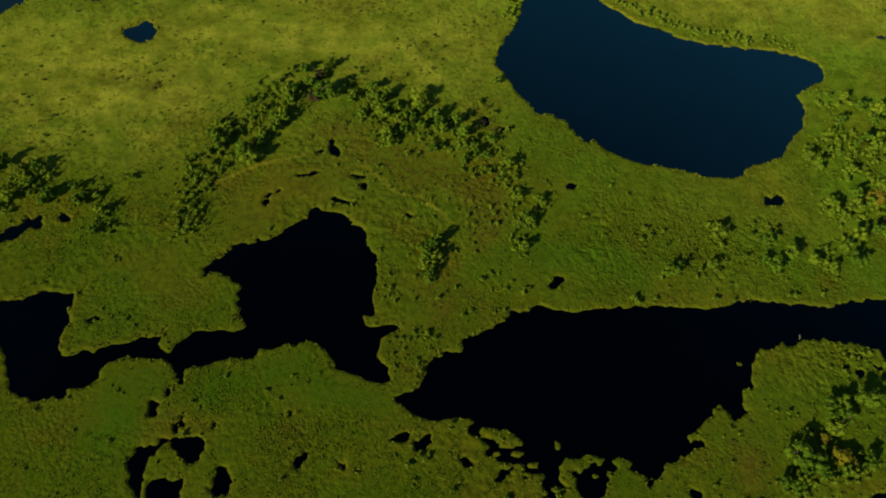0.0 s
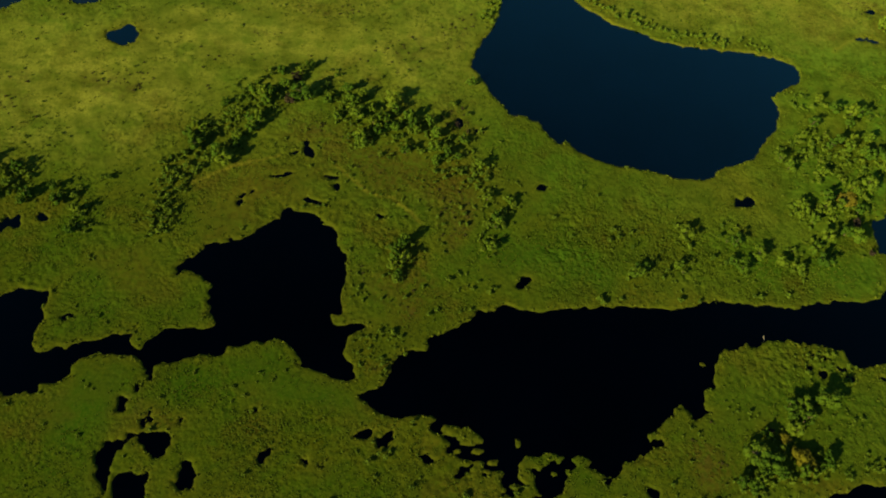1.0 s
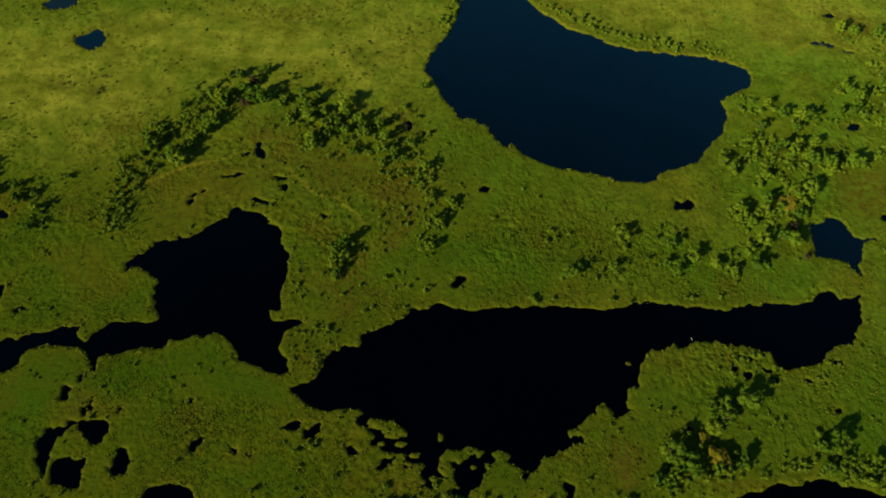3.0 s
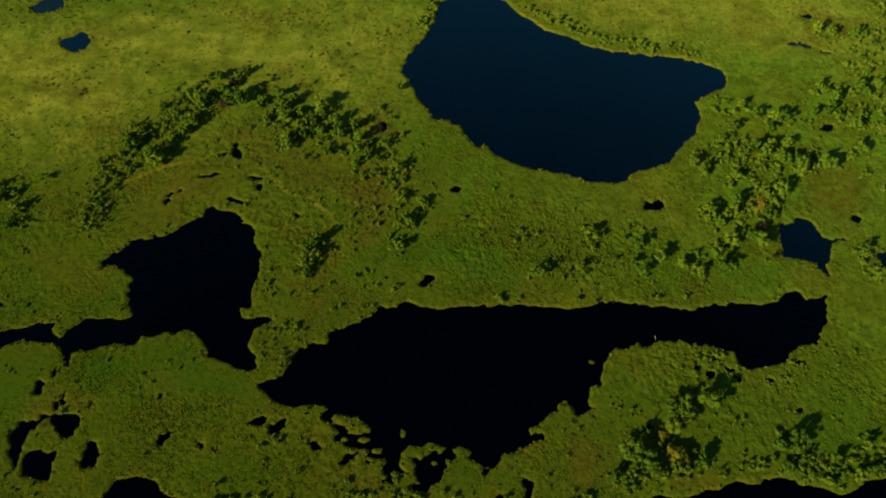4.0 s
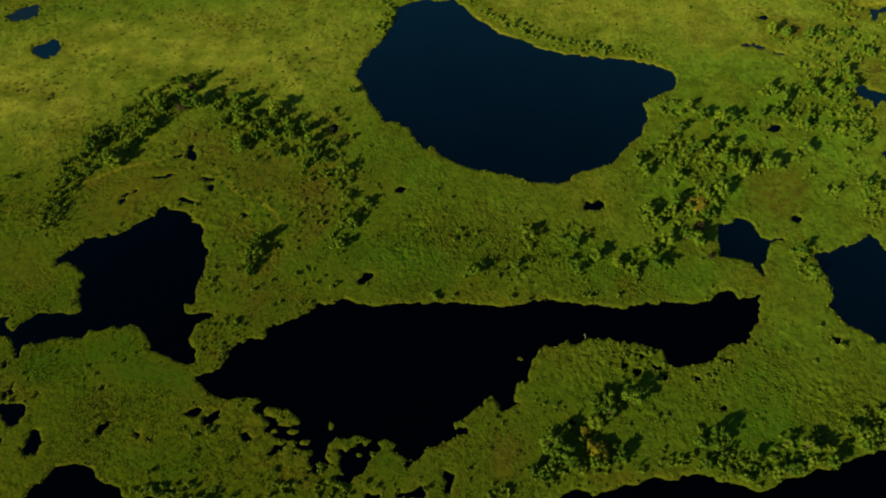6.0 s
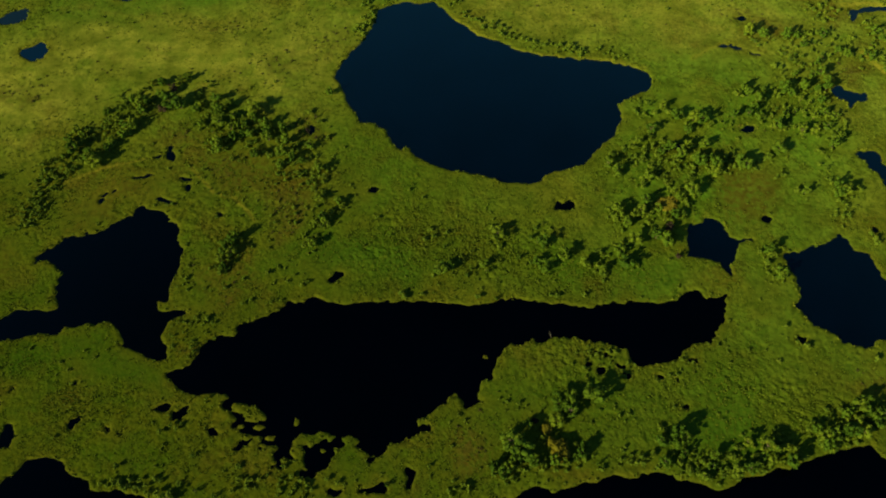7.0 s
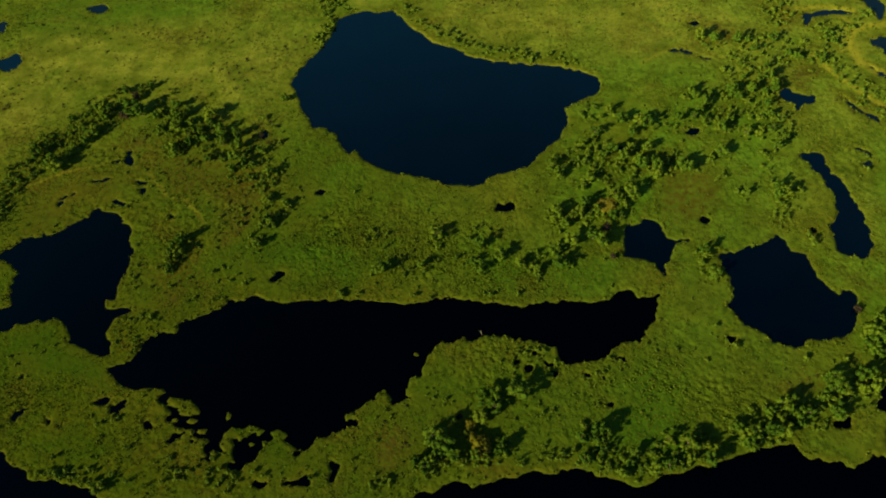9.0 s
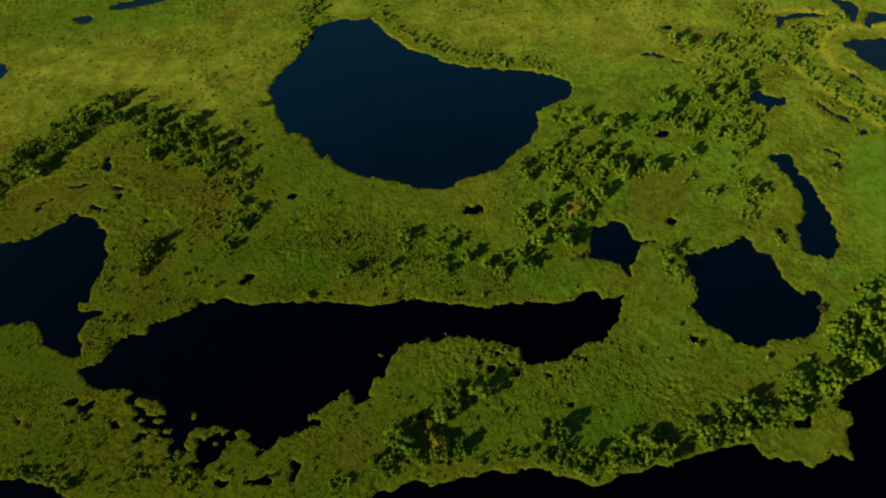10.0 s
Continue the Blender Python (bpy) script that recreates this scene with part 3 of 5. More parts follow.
# trees that stand where they can be told apart: least and greatest height, places
WOODS = {
    "arc west": (3.2, 5.2, [(-92, 270), (-88.5, 272.5), (-81.5, 283.5), (-85, 276.5), (-86.5, 269), (-81.5, 266.5), (-89.5, 265), (-92.5, 261), (-78, 269), (-76.5, 273), (-72.5, 273.5), (-78.5, 263.5), (-82, 261), (-85.5, 259), (-90, 256), (-93.5, 254), (-73, 268), (-75, 260.5), (-97, 258.5), (-96.5, 250), (-92, 249), (-87.5, 251.5), (-84, 252), (-80, 251), (-82.5, 245.5), (-86.5, 241.5), (-90.5, 242.5), (-97, 246.5), (-100.5, 246), (-103.5, 242), (-108, 244.5), (-108.5, 237.5), (-102, 237), (-99.5, 241), (-91, 237.5), (-87, 236.5), (-104.5, 232), (-107.5, 228), (-110.5, 226), (-112.5, 224), (-102, 226), (-98.5, 228), (-67, 285.5), (-63.5, 289)]),
    "arc tail": (2.8, 4.2, [(-93, 231), (-90, 228), (-95, 234), (-115.5, 221), (-112.5, 218), (-109, 218.5), (-104.5, 221), (-101.5, 218.5), (-99.5, 220.5), (-113.5, 213.5), (-109, 211), (-105, 214.5), (-109, 215.5), (-103.5, 212.5), (-115, 210), (-110.5, 207), (-112, 203), (-108.5, 203.5), (-112, 198.5), (-108, 197.5), (-106, 199.5), (-109, 193), (-105.5, 192), (-113, 194), (-110, 188.5), (-106.5, 187.5), (-107, 185), (-103.5, 189.5), (-109, 184), (-97, 227), (-95, 229), (-105, 208.5), (-104, 195.5)]),
    "arc east": (3.2, 5.2, [(-52.5, 273.5), (-48, 270.5), (-44.5, 273), (-42.5, 277), (-38.5, 268.5), (-36.5, 272.5), (-34, 275), (-44.5, 266), (-50.5, 268.5), (-41.5, 263), (-45, 260.5), (-38, 256.5), (-34.5, 259), (-31, 254), (-28, 258), (-25.5, 262), (-22, 262.5), (-18.5, 267), (-25, 267.5), (-28, 251.5), (-33, 250.5), (-24.5, 253.5), (-21, 256), (-17, 256.5), (-15, 262), (-11.5, 264.5), (-9.5, 259.5), (-13, 254), (-15.5, 252), (-6.5, 256.5), (-6, 262), (-1, 263), (-3, 257.5), (-11, 249), (-7, 248), (-29.5, 244.5), (-38, 248), (-29, 266.5), (-40.5, 272), (-49.5, 287), (-52.5, 280.5), (-30, 247.5), (-26.5, 247.5)]),
    "arc end": (3, 5, [(-3, 245.5), (-10.5, 244.5), (2.5, 256.5), (4, 252), (2, 247.5), (7, 250.5), (9, 256), (8.5, 246), (4, 242), (11.5, 243), (13.5, 246.5), (24, 242), (27, 239), (22, 238.5), (18, 239.5), (14.5, 237), (29, 230), (28.5, 225), (25, 232.5), (21, 233.5), (32, 215), (33.5, 209.5), (36, 212.5), (31, 210.5), (29.5, 206), (31, 201.5), (33, 199), (39, 224), (41.5, 222.5), (7, 236), (15.5, 291), (15, 255.5), (17.5, 249), (26, 244), (26.5, 228), (37, 219), (34.5, 214)]),
    "west wood": (2.8, 5.4, [(-183.5, 204.5), (-180, 202), (-178, 205.5), (-176, 207.5), (-184.5, 201.5), (-172.5, 200.5), (-173.5, 197), (-172, 206.5), (-181.5, 196), (-169, 204), (-184.5, 195.5), (-166.5, 194), (-167.5, 190.5), (-157.5, 199.5), (-146.5, 201.5), (-154, 193), (-147, 197), (-143.5, 184.5), (-141.5, 187.5), (-142.5, 179), (-139.5, 192.5), (-135.5, 209.5), (-190, 208), (-181.5, 190), (-181, 183), (-141.5, 183.5), (-143, 189.5), (-137.5, 182.5), (-193.5, 203), (-190.5, 191.5), (-187.5, 182), (-177.5, 198)]),
    "spinney": (3.2, 5.2, [(-4.5, 193), (-3.5, 196.5), (-6.5, 187.5), (-2.5, 186.5), (-7, 183), (-4, 181), (-4.5, 178), (-7.5, 179), (-7.5, 191.5)]),
    "isthmus": (1.3, 2.3, [(-12, 137), (-15, 142.5), (-7.5, 152.5), (-10, 144.5), (-3, 150.5), (-5, 140.5), (0, 146), (-2.5, 137.5), (-11.5, 149.5), (1.5, 151)]),
    "meadow": (3, 4.7, [(158, 211), (167, 239.5), (169, 237), (166.5, 209.5), (167, 207), (164, 218), (164.5, 213.5)]),
    "glade south": (3.1, 5.6, [(180, 243), (181.5, 248.5), (183.5, 238.5), (177.5, 241), (185, 245.5), (171, 240), (169, 243), (174.5, 235.5), (175.5, 222.5), (177.5, 218.5), (188.5, 246.5), (195.5, 244), (192, 242), (199.5, 246.5), (201, 252), (192.5, 255.5), (195, 257.5), (198.5, 260), (201.5, 267.5), (199.5, 274.5), (202, 274.5), (191.5, 262.5), (181.5, 264.5), (179.5, 260.5), (185, 268.5), (187, 274), (182, 271.5), (177, 274.5), (173, 275.5), (169.5, 279), (164.5, 274.5), (163, 268.5), (167.5, 265.5), (197, 254.5), (203, 259), (189.5, 265.5), (179.5, 215.5), (172.5, 219)]),
    "glade north": (3.1, 5.6, [(173, 281.5), (179, 280.5), (183, 283), (187, 281.5), (191, 284), (195, 286.5), (199, 287), (206, 277), (210.5, 281.5), (214, 276.5), (213, 273), (217.5, 282.5), (221, 287), (219.5, 277.5), (224.5, 280), (227.5, 278.5), (197, 281), (195.5, 273.5), (193.5, 277), (174, 310.5), (176.5, 305), (172, 306), (179.5, 311.5), (182.5, 304), (185.5, 310), (189, 307), (193.5, 305.5), (197, 302), (201, 304.5), (205, 303.5), (209.5, 302), (199, 296.5), (216, 305), (220, 309.5), (175.5, 285.5), (182, 288.5), (186, 289), (204, 280.5), (181, 294)]),
    "north wood": (3.2, 5.4, [(225, 330), (228, 326.5), (222.5, 325.5), (232, 329), (236, 331.5), (240.5, 330), (235.5, 323.5), (230.5, 317), (228, 312.5), (232.5, 311), (239, 314), (236.5, 312), (245, 305.5), (239.5, 306.5), (232.5, 323), (238.5, 286), (243.5, 277), (254.5, 267.5), (238.5, 232), (241, 231), (237.5, 225.5), (240.5, 223), (243, 220.5), (266.5, 278), (269.5, 275), (273, 272), (269, 269.5), (272, 265), (271.5, 257), (273.5, 259), (275.5, 274), (265, 284.5), (263, 293.5), (268, 298), (272, 304)]),
    "bank west": (3.4, 6, [(199.5, 125.5), (205.5, 121.5), (209, 120.5), (215.5, 122), (221.5, 123.5), (227, 126), (232, 128.5), (236, 128.5), (242.5, 131.5), (240, 133.5), (246.5, 134.5), (252.5, 136), (240.5, 138.5), (242, 143.5), (244, 146.5), (247.5, 142), (251, 139.5), (254.5, 151), (257, 150), (232.5, 141.5), (230.5, 139), (227.5, 136), (226, 133), (222, 131), (218.5, 131.5), (212, 130), (206.5, 130.5), (203, 138), (206.5, 137.5), (198.5, 136), (198, 132), (201.5, 134), (204.5, 133.5), (217, 126.5), (212.5, 125.5), (221.5, 126.5), (209.5, 124.5), (204, 125), (236.5, 135), (245, 139.5)]),
    "bank mid": (3.4, 6, [(260.5, 143.5), (262.5, 143), (264.5, 145.5), (266.5, 147.5), (263.5, 149), (267.5, 151), (270.5, 150.5), (275, 151.5), (268, 158.5), (270, 160), (263, 157.5), (272.5, 155.5), (276.5, 160), (280, 159.5), (280, 157), (285, 158), (287.5, 157.5), (283, 161.5), (286, 165.5), (290, 170), (291, 173), (296.5, 176.5), (297.5, 174), (293, 179.5), (290, 177.5), (295.5, 162.5), (296.5, 166.5), (299.5, 172), (304, 175.5), (306, 169.5), (308, 177.5), (306, 181), (303, 181.5), (307, 183.5), (310.5, 180.5), (259, 147), (268.5, 155)]),
    "bank east": (3.4, 6, [(310.5, 211), (309.5, 206.5), (313, 207), (319.5, 215.5), (323, 213), (326, 213.5), (328.5, 219.5), (321, 225.5), (327.5, 225), (308.5, 202), (310.5, 198.5), (312.5, 200.5), (315, 195.5), (311.5, 193.5), (316, 191.5), (318, 196), (320, 192.5), (322, 189), (319, 201.5), (322.5, 201), (316.5, 185.5), (315, 203.5), (323.5, 205), (307, 198), (308.5, 194), (312.5, 184.5), (306, 203), (332.5, 232), (333, 223.5), (330.5, 212), (336, 238.5), (329, 200.5), (337.5, 221.5), (334.5, 210)]),
    "south edge": (3, 5, [(162, 148), (165.5, 149), (140.5, 114.5), (140, 112), (143, 114), (133.5, 110.5), (135.5, 112.5), (138.5, 109.5), (141.5, 107.5), (150, 115.5), (152, 115.5), (157.5, 117), (161, 117), (165, 121), (167, 122.5), (167.5, 125), (174.5, 120), (152.5, 124.5), (183.5, 124.5), (186.5, 126.5), (191.5, 125), (194.5, 127)]),
    "reed row": (1.5, 2.4, [(165, 168), (169.5, 169.5), (173, 169.5), (177, 169.5), (174.5, 164), (181.5, 165.5), (164, 159.5), (181, 160), (203.5, 171), (208, 171), (195, 163), (202, 164), (167.5, 168), (175.5, 171), (249.5, 188.5), (252.5, 190), (255, 187.5), (185, 166), (198.5, 163), (134.5, 139), (138.5, 139), (119.5, 127.5), (219.5, 149), (201, 149.5), (180, 142), (183.5, 143)]),
    "ne wood": (3, 5.2, [(230.5, 365), (234.5, 370), (237.5, 368), (227, 371), (242.5, 360), (246, 371.5), (249, 367.5), (252, 372), (255, 366), (258, 368.5), (256, 375), (261.5, 378), (265, 374), (260.5, 369), (268, 367.5), (270.5, 372.5), (264, 360.5), (259.5, 362), (255.5, 357.5), (251, 359), (248.5, 354.5), (245.5, 358), (253, 350.5), (257.5, 349), (261.5, 354), (267, 352.5), (270, 357), (250.5, 344), (248.5, 337.5), (255, 340.5), (259, 343), (263, 346), (266, 342), (254, 334.5), (258.5, 333), (261, 335), (265, 336), (244.5, 333)]),
    "ne wood south": (3, 5.2, [(249, 329.5), (253, 326), (257.5, 326.5), (263, 327.5), (267, 328), (247, 319.5), (251, 318), (255, 318.5), (259.5, 315.5), (263, 319.5), (267, 322), (268.5, 316.5), (265, 310.5), (260, 307.5), (255.5, 311), (253, 305), (250.5, 308), (270.5, 309.5), (273, 306), (274, 313.5), (268, 305), (244.5, 313), (241.5, 318.5), (269, 338.5), (243.5, 343), (240.5, 349), (272.5, 364), (277.5, 371), (280.5, 376), (283.5, 361), (286.5, 365.5), (289, 362), (276.5, 362.5), (291.5, 381.5), (294.5, 377.5), (299, 389), (301.5, 385)]),
    "ditch row": (2.6, 4.2, [(295, 354.5), (299, 351), (302, 347.5), (304.5, 350), (308.5, 344.5), (311, 348.5), (314, 343), (317.5, 339.5), (320, 336), (322.5, 332.5), (326.5, 331.5), (329, 328), (333, 326.5), (297.5, 359), (293.5, 363), (303, 358), (306, 338), (309.5, 334.5), (315, 331.5), (319, 328), (324.5, 340.5), (328, 337.5), (320.5, 346), (290.5, 373), (299, 374.5), (307.5, 395.5), (310.5, 400), (313, 403), (304.5, 390.5), (330.5, 334)]),
    "far top": (2.6, 4.4, [(260.5, 403.5), (263.5, 399), (268, 402), (271, 397.5), (267, 392.5), (262.5, 389.5), (266, 385.5), (269.5, 407), (272.5, 404), (258, 396), (274, 395.5), (261, 394), (271.5, 388.5), (289, 384), (286, 388), (290, 391)]),
}
# x, y, height, kind: 0 green, 1 ochre, 2 rusty
LONE_TREES = [(8, 277, 3.2, 2), (12.5, 275, 3.4, 2), (15.5, 272, 3, 2), (22.5, 263, 3, 2), (158.5, 122, 7.4, 1), (152.5, 130.5, 3.4, 1), (148, 133, 3.4, 2), (144.5, 131, 4.2, 0), (160.5, 144.5, 5.5, 0), (142.5, 116.5, 6.9, 0), (238, 139, 5.6, 0), (294, 174.5, 5.8, 0), (293.5, 164.5, 5.8, 0), (316, 215.5, 6.6, 0), (320.5, 208, 6, 0), (326.5, 231.5, 6.4, 0), (303, 214, 4.4, 2), (197, 139.5, 3.2, 2), (179, 226, 5.6, 0), (188.5, 231, 5.4, 0), (193, 228.5, 5.8, 0), (176, 213, 5.4, 0), (194, 237, 4.6, 2), (192, 250.5, 4.4, 1)]
MORE_TREES = [(199, 222, 4, 2), (207, 288.5, 6.2, 0), (242.5, 291.5, 5, 0), (242, 307, 4.4, 0), (-20.5, 273, 5.2, 0), (-36, 262.5, 4.8, 0), (95, 195, 4.8, 0), (132, 220.5, 3.6, 0), (-68.5, 280.5, 5.5, 2), (-68.5, 266.5, 5, 2), (11, 265, 3.8, 2), (16.5, 261.5, 3.6, 2), (155, 143.5, 6.9, 0), (169, 147.5, 6.9, 0), (161, 139, 5.6, 0), (156, 134.5, 6.2, 0), (140, 122, 6.5, 0), (144.5, 118.5, 6.8, 0), (156, 140.5, 5.8, 0), (273, 163, 7.5, 0), (276, 165.5, 6.5, 0), (254, 186.5, 3, 0), (282, 186.5, 3.2, 0), (298, 189, 2.6, 0)]
SHORE_TREES = [(245.5, 195, 2.4, 0), (109, 106.5, 3.6, 0), (94.5, 96, 4, 0), (10.5, 73.5, 4.5, 0), (20.5, 79, 4, 0), (309.5, 292.5, 2.6, 2), (283, 249.5, 3, 2), (285, 244.5, 3, 2), (284.5, 246.5, 3.2, 2), (35, 82, 3.8, 0), (309.5, 300, 2.2, 0), (-64, 270, 6.5, 0), (-60, 269.5, 5.5, 0), (-76, 284, 5, 0), (-92.5, 228.5, 6, 0), (-89.5, 226, 6, 0), (-80.5, 254, 5, 0), (-21.5, 241, 4, 0), (-17.5, 240, 3.4, 0)]
TUFTS = [(-58.5, 121, 1.9, 0), (-49.5, 112.5, 2.1, 0), (-16.5, 165.5, 1.9, 0), (-21.5, 166, 1.6, 0), (-2, 153.5, 2.2, 0), (4, 144.5, 2, 0), (3, 102, 2.6, 0), (4.5, 104.5, 2, 0), (11, 117, 1.9, 0), (-112.5, 113, 1.7, 0), (-129.5, 140.5, 1.8, 0), (-118.5, 142, 1.6, 0), (-4, 138.5, 2.4, 2), (-2.5, 136.5, 2, 2), (0.5, 169.5, 2.2, 1), (-46.5, 88.5, 1.8, 0), (-3, 99.5, 2.6, 0), (0.5, 103, 2.2, 0), (14, 92.5, 2.2, 0), (33.5, 92, 2.6, 0), (52, 95.5, 2.4, 0), (-15, 82.5, 2.4, 0), (13, 80.5, 3.6, 0), (28.5, 78.5, 3.4, 0)]
MEADOW_TREES = [(85, 216.5, 2.9, 0), (84, 211, 2.7, 0), (88, 213.5, 2.7, 0), (93.5, 216.5, 2.7, 0), (94, 208.5, 3.8, 0), (113.5, 223, 3.1, 0), (117, 219.5, 4.7, 0), (117, 216.5, 3.6, 0), (118.5, 213, 2.9, 0), (133.5, 226.5, 3.4, 0), (132.5, 220.5, 3.4, 0), (135.5, 218.5, 3.6, 0), (138.5, 218, 4.9, 0), (128.5, 208.5, 4, 0), (134.5, 207, 4, 0), (137, 208, 4.7, 0), (141, 205, 5.2, 0), (142.5, 202, 3.8, 0), (148.5, 213, 4.9, 0), (152.5, 217.5, 4, 0)]
RIM_TREES = [(159.5, 211.5, 2.9, 0), (93, 196, 4, 0), (96, 195.5, 4, 0), (97.5, 197.5, 5.2, 0), (104.5, 202.5, 3.4, 0), (108.5, 199, 4, 0), (113.5, 202, 4.3, 0), (115.5, 199, 4, 0), (92, 193, 2.2, 0), (107, 195.5, 2.2, 0), (80, 181, 3.1, 0), (82, 179.5, 2.7, 0), (89, 182.5, 2.2, 0), (114, 185.5, 3.1, 0), (122, 186, 3.6, 0), (145.5, 192, 3.6, 0), (148, 192, 2.9, 0), (160, 195, 2.5, 0)]
SMALL_TUFTS = [(-50, 207.5, 1.8, 0), (-43.5, 208.5, 2.2, 0), (-41, 209.5, 2, 0), (-17, 206, 2.2, 2), (16.5, 181, 1.9, 0), (20.5, 185, 1.7, 0), (35, 179, 1.9, 0), (-19, 171.5, 1.9, 0), (-19.5, 168, 1.7, 0), (29.5, 181.5, 1.7, 0), (-9, 167.5, 1.6, 0), (20, 214.5, 2, 2), (18.5, 209.5, 1.8, 2), (5, 230, 1.8, 0), (-33.5, 232, 1.8, 0), (-26, 189, 1.5, 0), (-14, 188, 1.6, 0), (92, 193, 2.2, 1)]
TRAIL_BUSHES = [(-32.5, 227, 1.5, 0), (-26.5, 221, 1.6, 0), (-22, 219, 1.6, 0), (-17.5, 219, 1.4, 0), (-11.5, 215, 1.7, 0), (-6, 208.5, 1.8, 0), (-19, 170.5, 1.8, 2), (17.5, 180.5, 2.2, 0), (21.5, 184, 1.7, 0), (7, 175.5, 1.7, 2), (34.5, 177, 2.4, 0), (36.5, 179, 2.2, 0)] + [(18, 218, 2.2, 2), (21.5, 209.5, 2.2, 2), (8.5, 211.5, 2, 0), (11.5, 208, 2, 0), (11, 163, 2.2, 0), (14, 165.5, 2, 0), (-2, 152.5, 2.4, 0), (23.5, 166, 1.8, 1), (27.5, 167.5, 1.7, 1), (59, 219, 2.2, 0), (67, 210, 1.8, 0), (78, 234.5, 2, 0), (70.5, 238, 1.8, 0)]
# centre, half length, half width, turn in degrees, strength
DRY = [(-72, 212, 24, 11, 15, 0.6), (-34, 240, 9, 7, 0, 0.6), (1, 170, 2, 4, 0, 0.9), (17, 212, 10, 6, 0, 0.5), (229, 360, 6, 3, 0, 0.9), (277, 392, 4, 6, 0, 0.9), (277, 349, 6, 4, 0, 0.8), (237, 263, 2, 3, 0, 0.9), (236, 381, 13, 4, 0, 0.7), (-21, 236, 38, 16, -15, 0.7), (-54, 253, 18, 10, 0, 0.7), (-79, 224, 27, 4, 15, 0.6), (1, 178, 12, 16, 0, 0.6), (13, 228, 18, 18, 0, 0.6), (17, 214, 10, 9, 0, 0.7)] + [(-3, 139, 6, 5, 0, 0.8), (-81, 102, 8, 7, 0, 0.7), (-112, 163, 27, 8, 0, 0.35), (125, 120, 14, 13, 0, 0.8), (279, 178, 18, 8, 0, 0.5), (214, 213, 9, 8, 0, 0.6), (300, 234, 14, 6, -15, 0.5), (285, 250, 3, 7, 0, 1), (235, 382, 15, 8, 0, 0.6), (277, 352, 14, 6, -10, 0.6), (310, 335, 19, 4, -25, 0.6), (226, 265, 17, 15, 0, 0.75), (166, 112, 36, 4, 5, 0.5), (24, 100, 12, 6, 0, 0.4)]
# pale grass; the last two patches paint haze over the far north
PALE = [(310, 374, 5, 17, 0, 0.9), (324, 361, 12, 3, -15, 0.8), (37, 379, 14, 12, 0, 0.9), (333, 392, 17, 8, 0, 0.7), (-176, 265, 85, 50, 10, 0.9), (-97, 306, 84, 24, 0, 0.9), (-36, 305, 34, 24, 0, 0.9), (-9, 325, 40, 56, 0, 0.7), (136, 374, 72, 22, 0, 0.8), (213, 386, 36, 19, 0, 0.8), (-76, 311, 79, 41, 0, 0.7), (192, 368, 71, 23, 0, 0.6), (311, 376, 17, 22, 0, 0.4), (-120, 400, 130, 26, 0, 0.5), (300, 425, 90, 26, 0, 0.6)]
LUSH = [(71, 197, 39, 11, 0, 0.8), (-112, 108, 22, 16, 0, 0.35), (-27, 124, 23, 9, 0, 0.4), (36, 263, 19, 21, 0, 0.3), (-127, 147, 17, 16, 0, 0.5), (215, 159, 43, 20, 0, 0.6), (258, 181, 32, 20, 0, 0.6), (169, 148, 28, 16, 0, 0.6), (327, 286, 15, 59, 0, 0.7), (228, 221, 12, 16, 0, 0.4), (-126, 350, 56, 14, 0, 0.7), (-137, 319, 56, 8, 0, 0.6), (-149, 335, 45, 6, 0, 0.8), (-79, 349, 37, 5, 5, 0.7)] + [(184, 216, 43, 7, 0, 0.7), (200, 142, 72, 30, 8, 0.8), (285, 165, 30, 25, 30, 0.6)]
# worn ways through the grass: corners and half width
TRAILS = [([(-41, 233), (-32.5, 226.5), (-23.5, 220), (-12.5, 218.5), (-4.5, 213.5), (2.5, 207.5)], 0.75, 1), ([(-100, 212.5), (-91, 221), (-80, 227.5), (-66, 234)], 0.8, 1)]
# bright grassy banks along ditches and shores
BANKS = [
    ([(316, 360), (309, 365.5), (303.5, 376.5), (304.5, 387.5), (313.5, 394), (325, 396.5), (335.5, 398), (352, 399)], 2.6, 1),
    ([(285.5, 367.5), (294, 356), (307.5, 343.5), (320.5, 334), (332.5, 323)], 1.7, 0.9), ([(199.5, 348.5), (207.5, 357), (213, 361)], 1.4, 0.35),
    ([(69, 357), (85, 347.5), (105.5, 340), (134.5, 337.5), (161, 339.5), (175, 337)], 1.4, 0.35), ([(276, 401), (288, 406), (305, 405)], 1.8, 0.9),
    ([(326, 352), (338, 345), (352, 338)], 1.6, 0.8), ([(294, 404), (303, 395), (300, 384), (299, 372)], 1.5, 0.6),
]
# lawns of moss and floating mats, smooth and without tufts
SMOOTH = [(37, 377, 11, 14, 0, 1), (191, 320, 9, 9, 0, 0.9), (190, 298, 7, 8, 0, 0.7), (-84, 198, 12, 13, 0, 0.9), (-62, 219, 22, 7, 20, 0.8), (226, 263, 13, 13, 0, 0.8), (298, 152, 13, 5, -10, 0.7), (234, 205, 7, 16, 0, 0.7), (-31, 122, 25, 8, 0, 0.6), (-117, 108, 12, 14, 0, 0.8), (-92, 305, 60, 16, 5, 0.6), (-120, 350, 60, 16, 0, 0.7), (329, 290, 14, 40, 0, 0.7), (200, 345, 16, 12, 0, 0.6), (215, 150, 24, 9, 5, 0.4)]
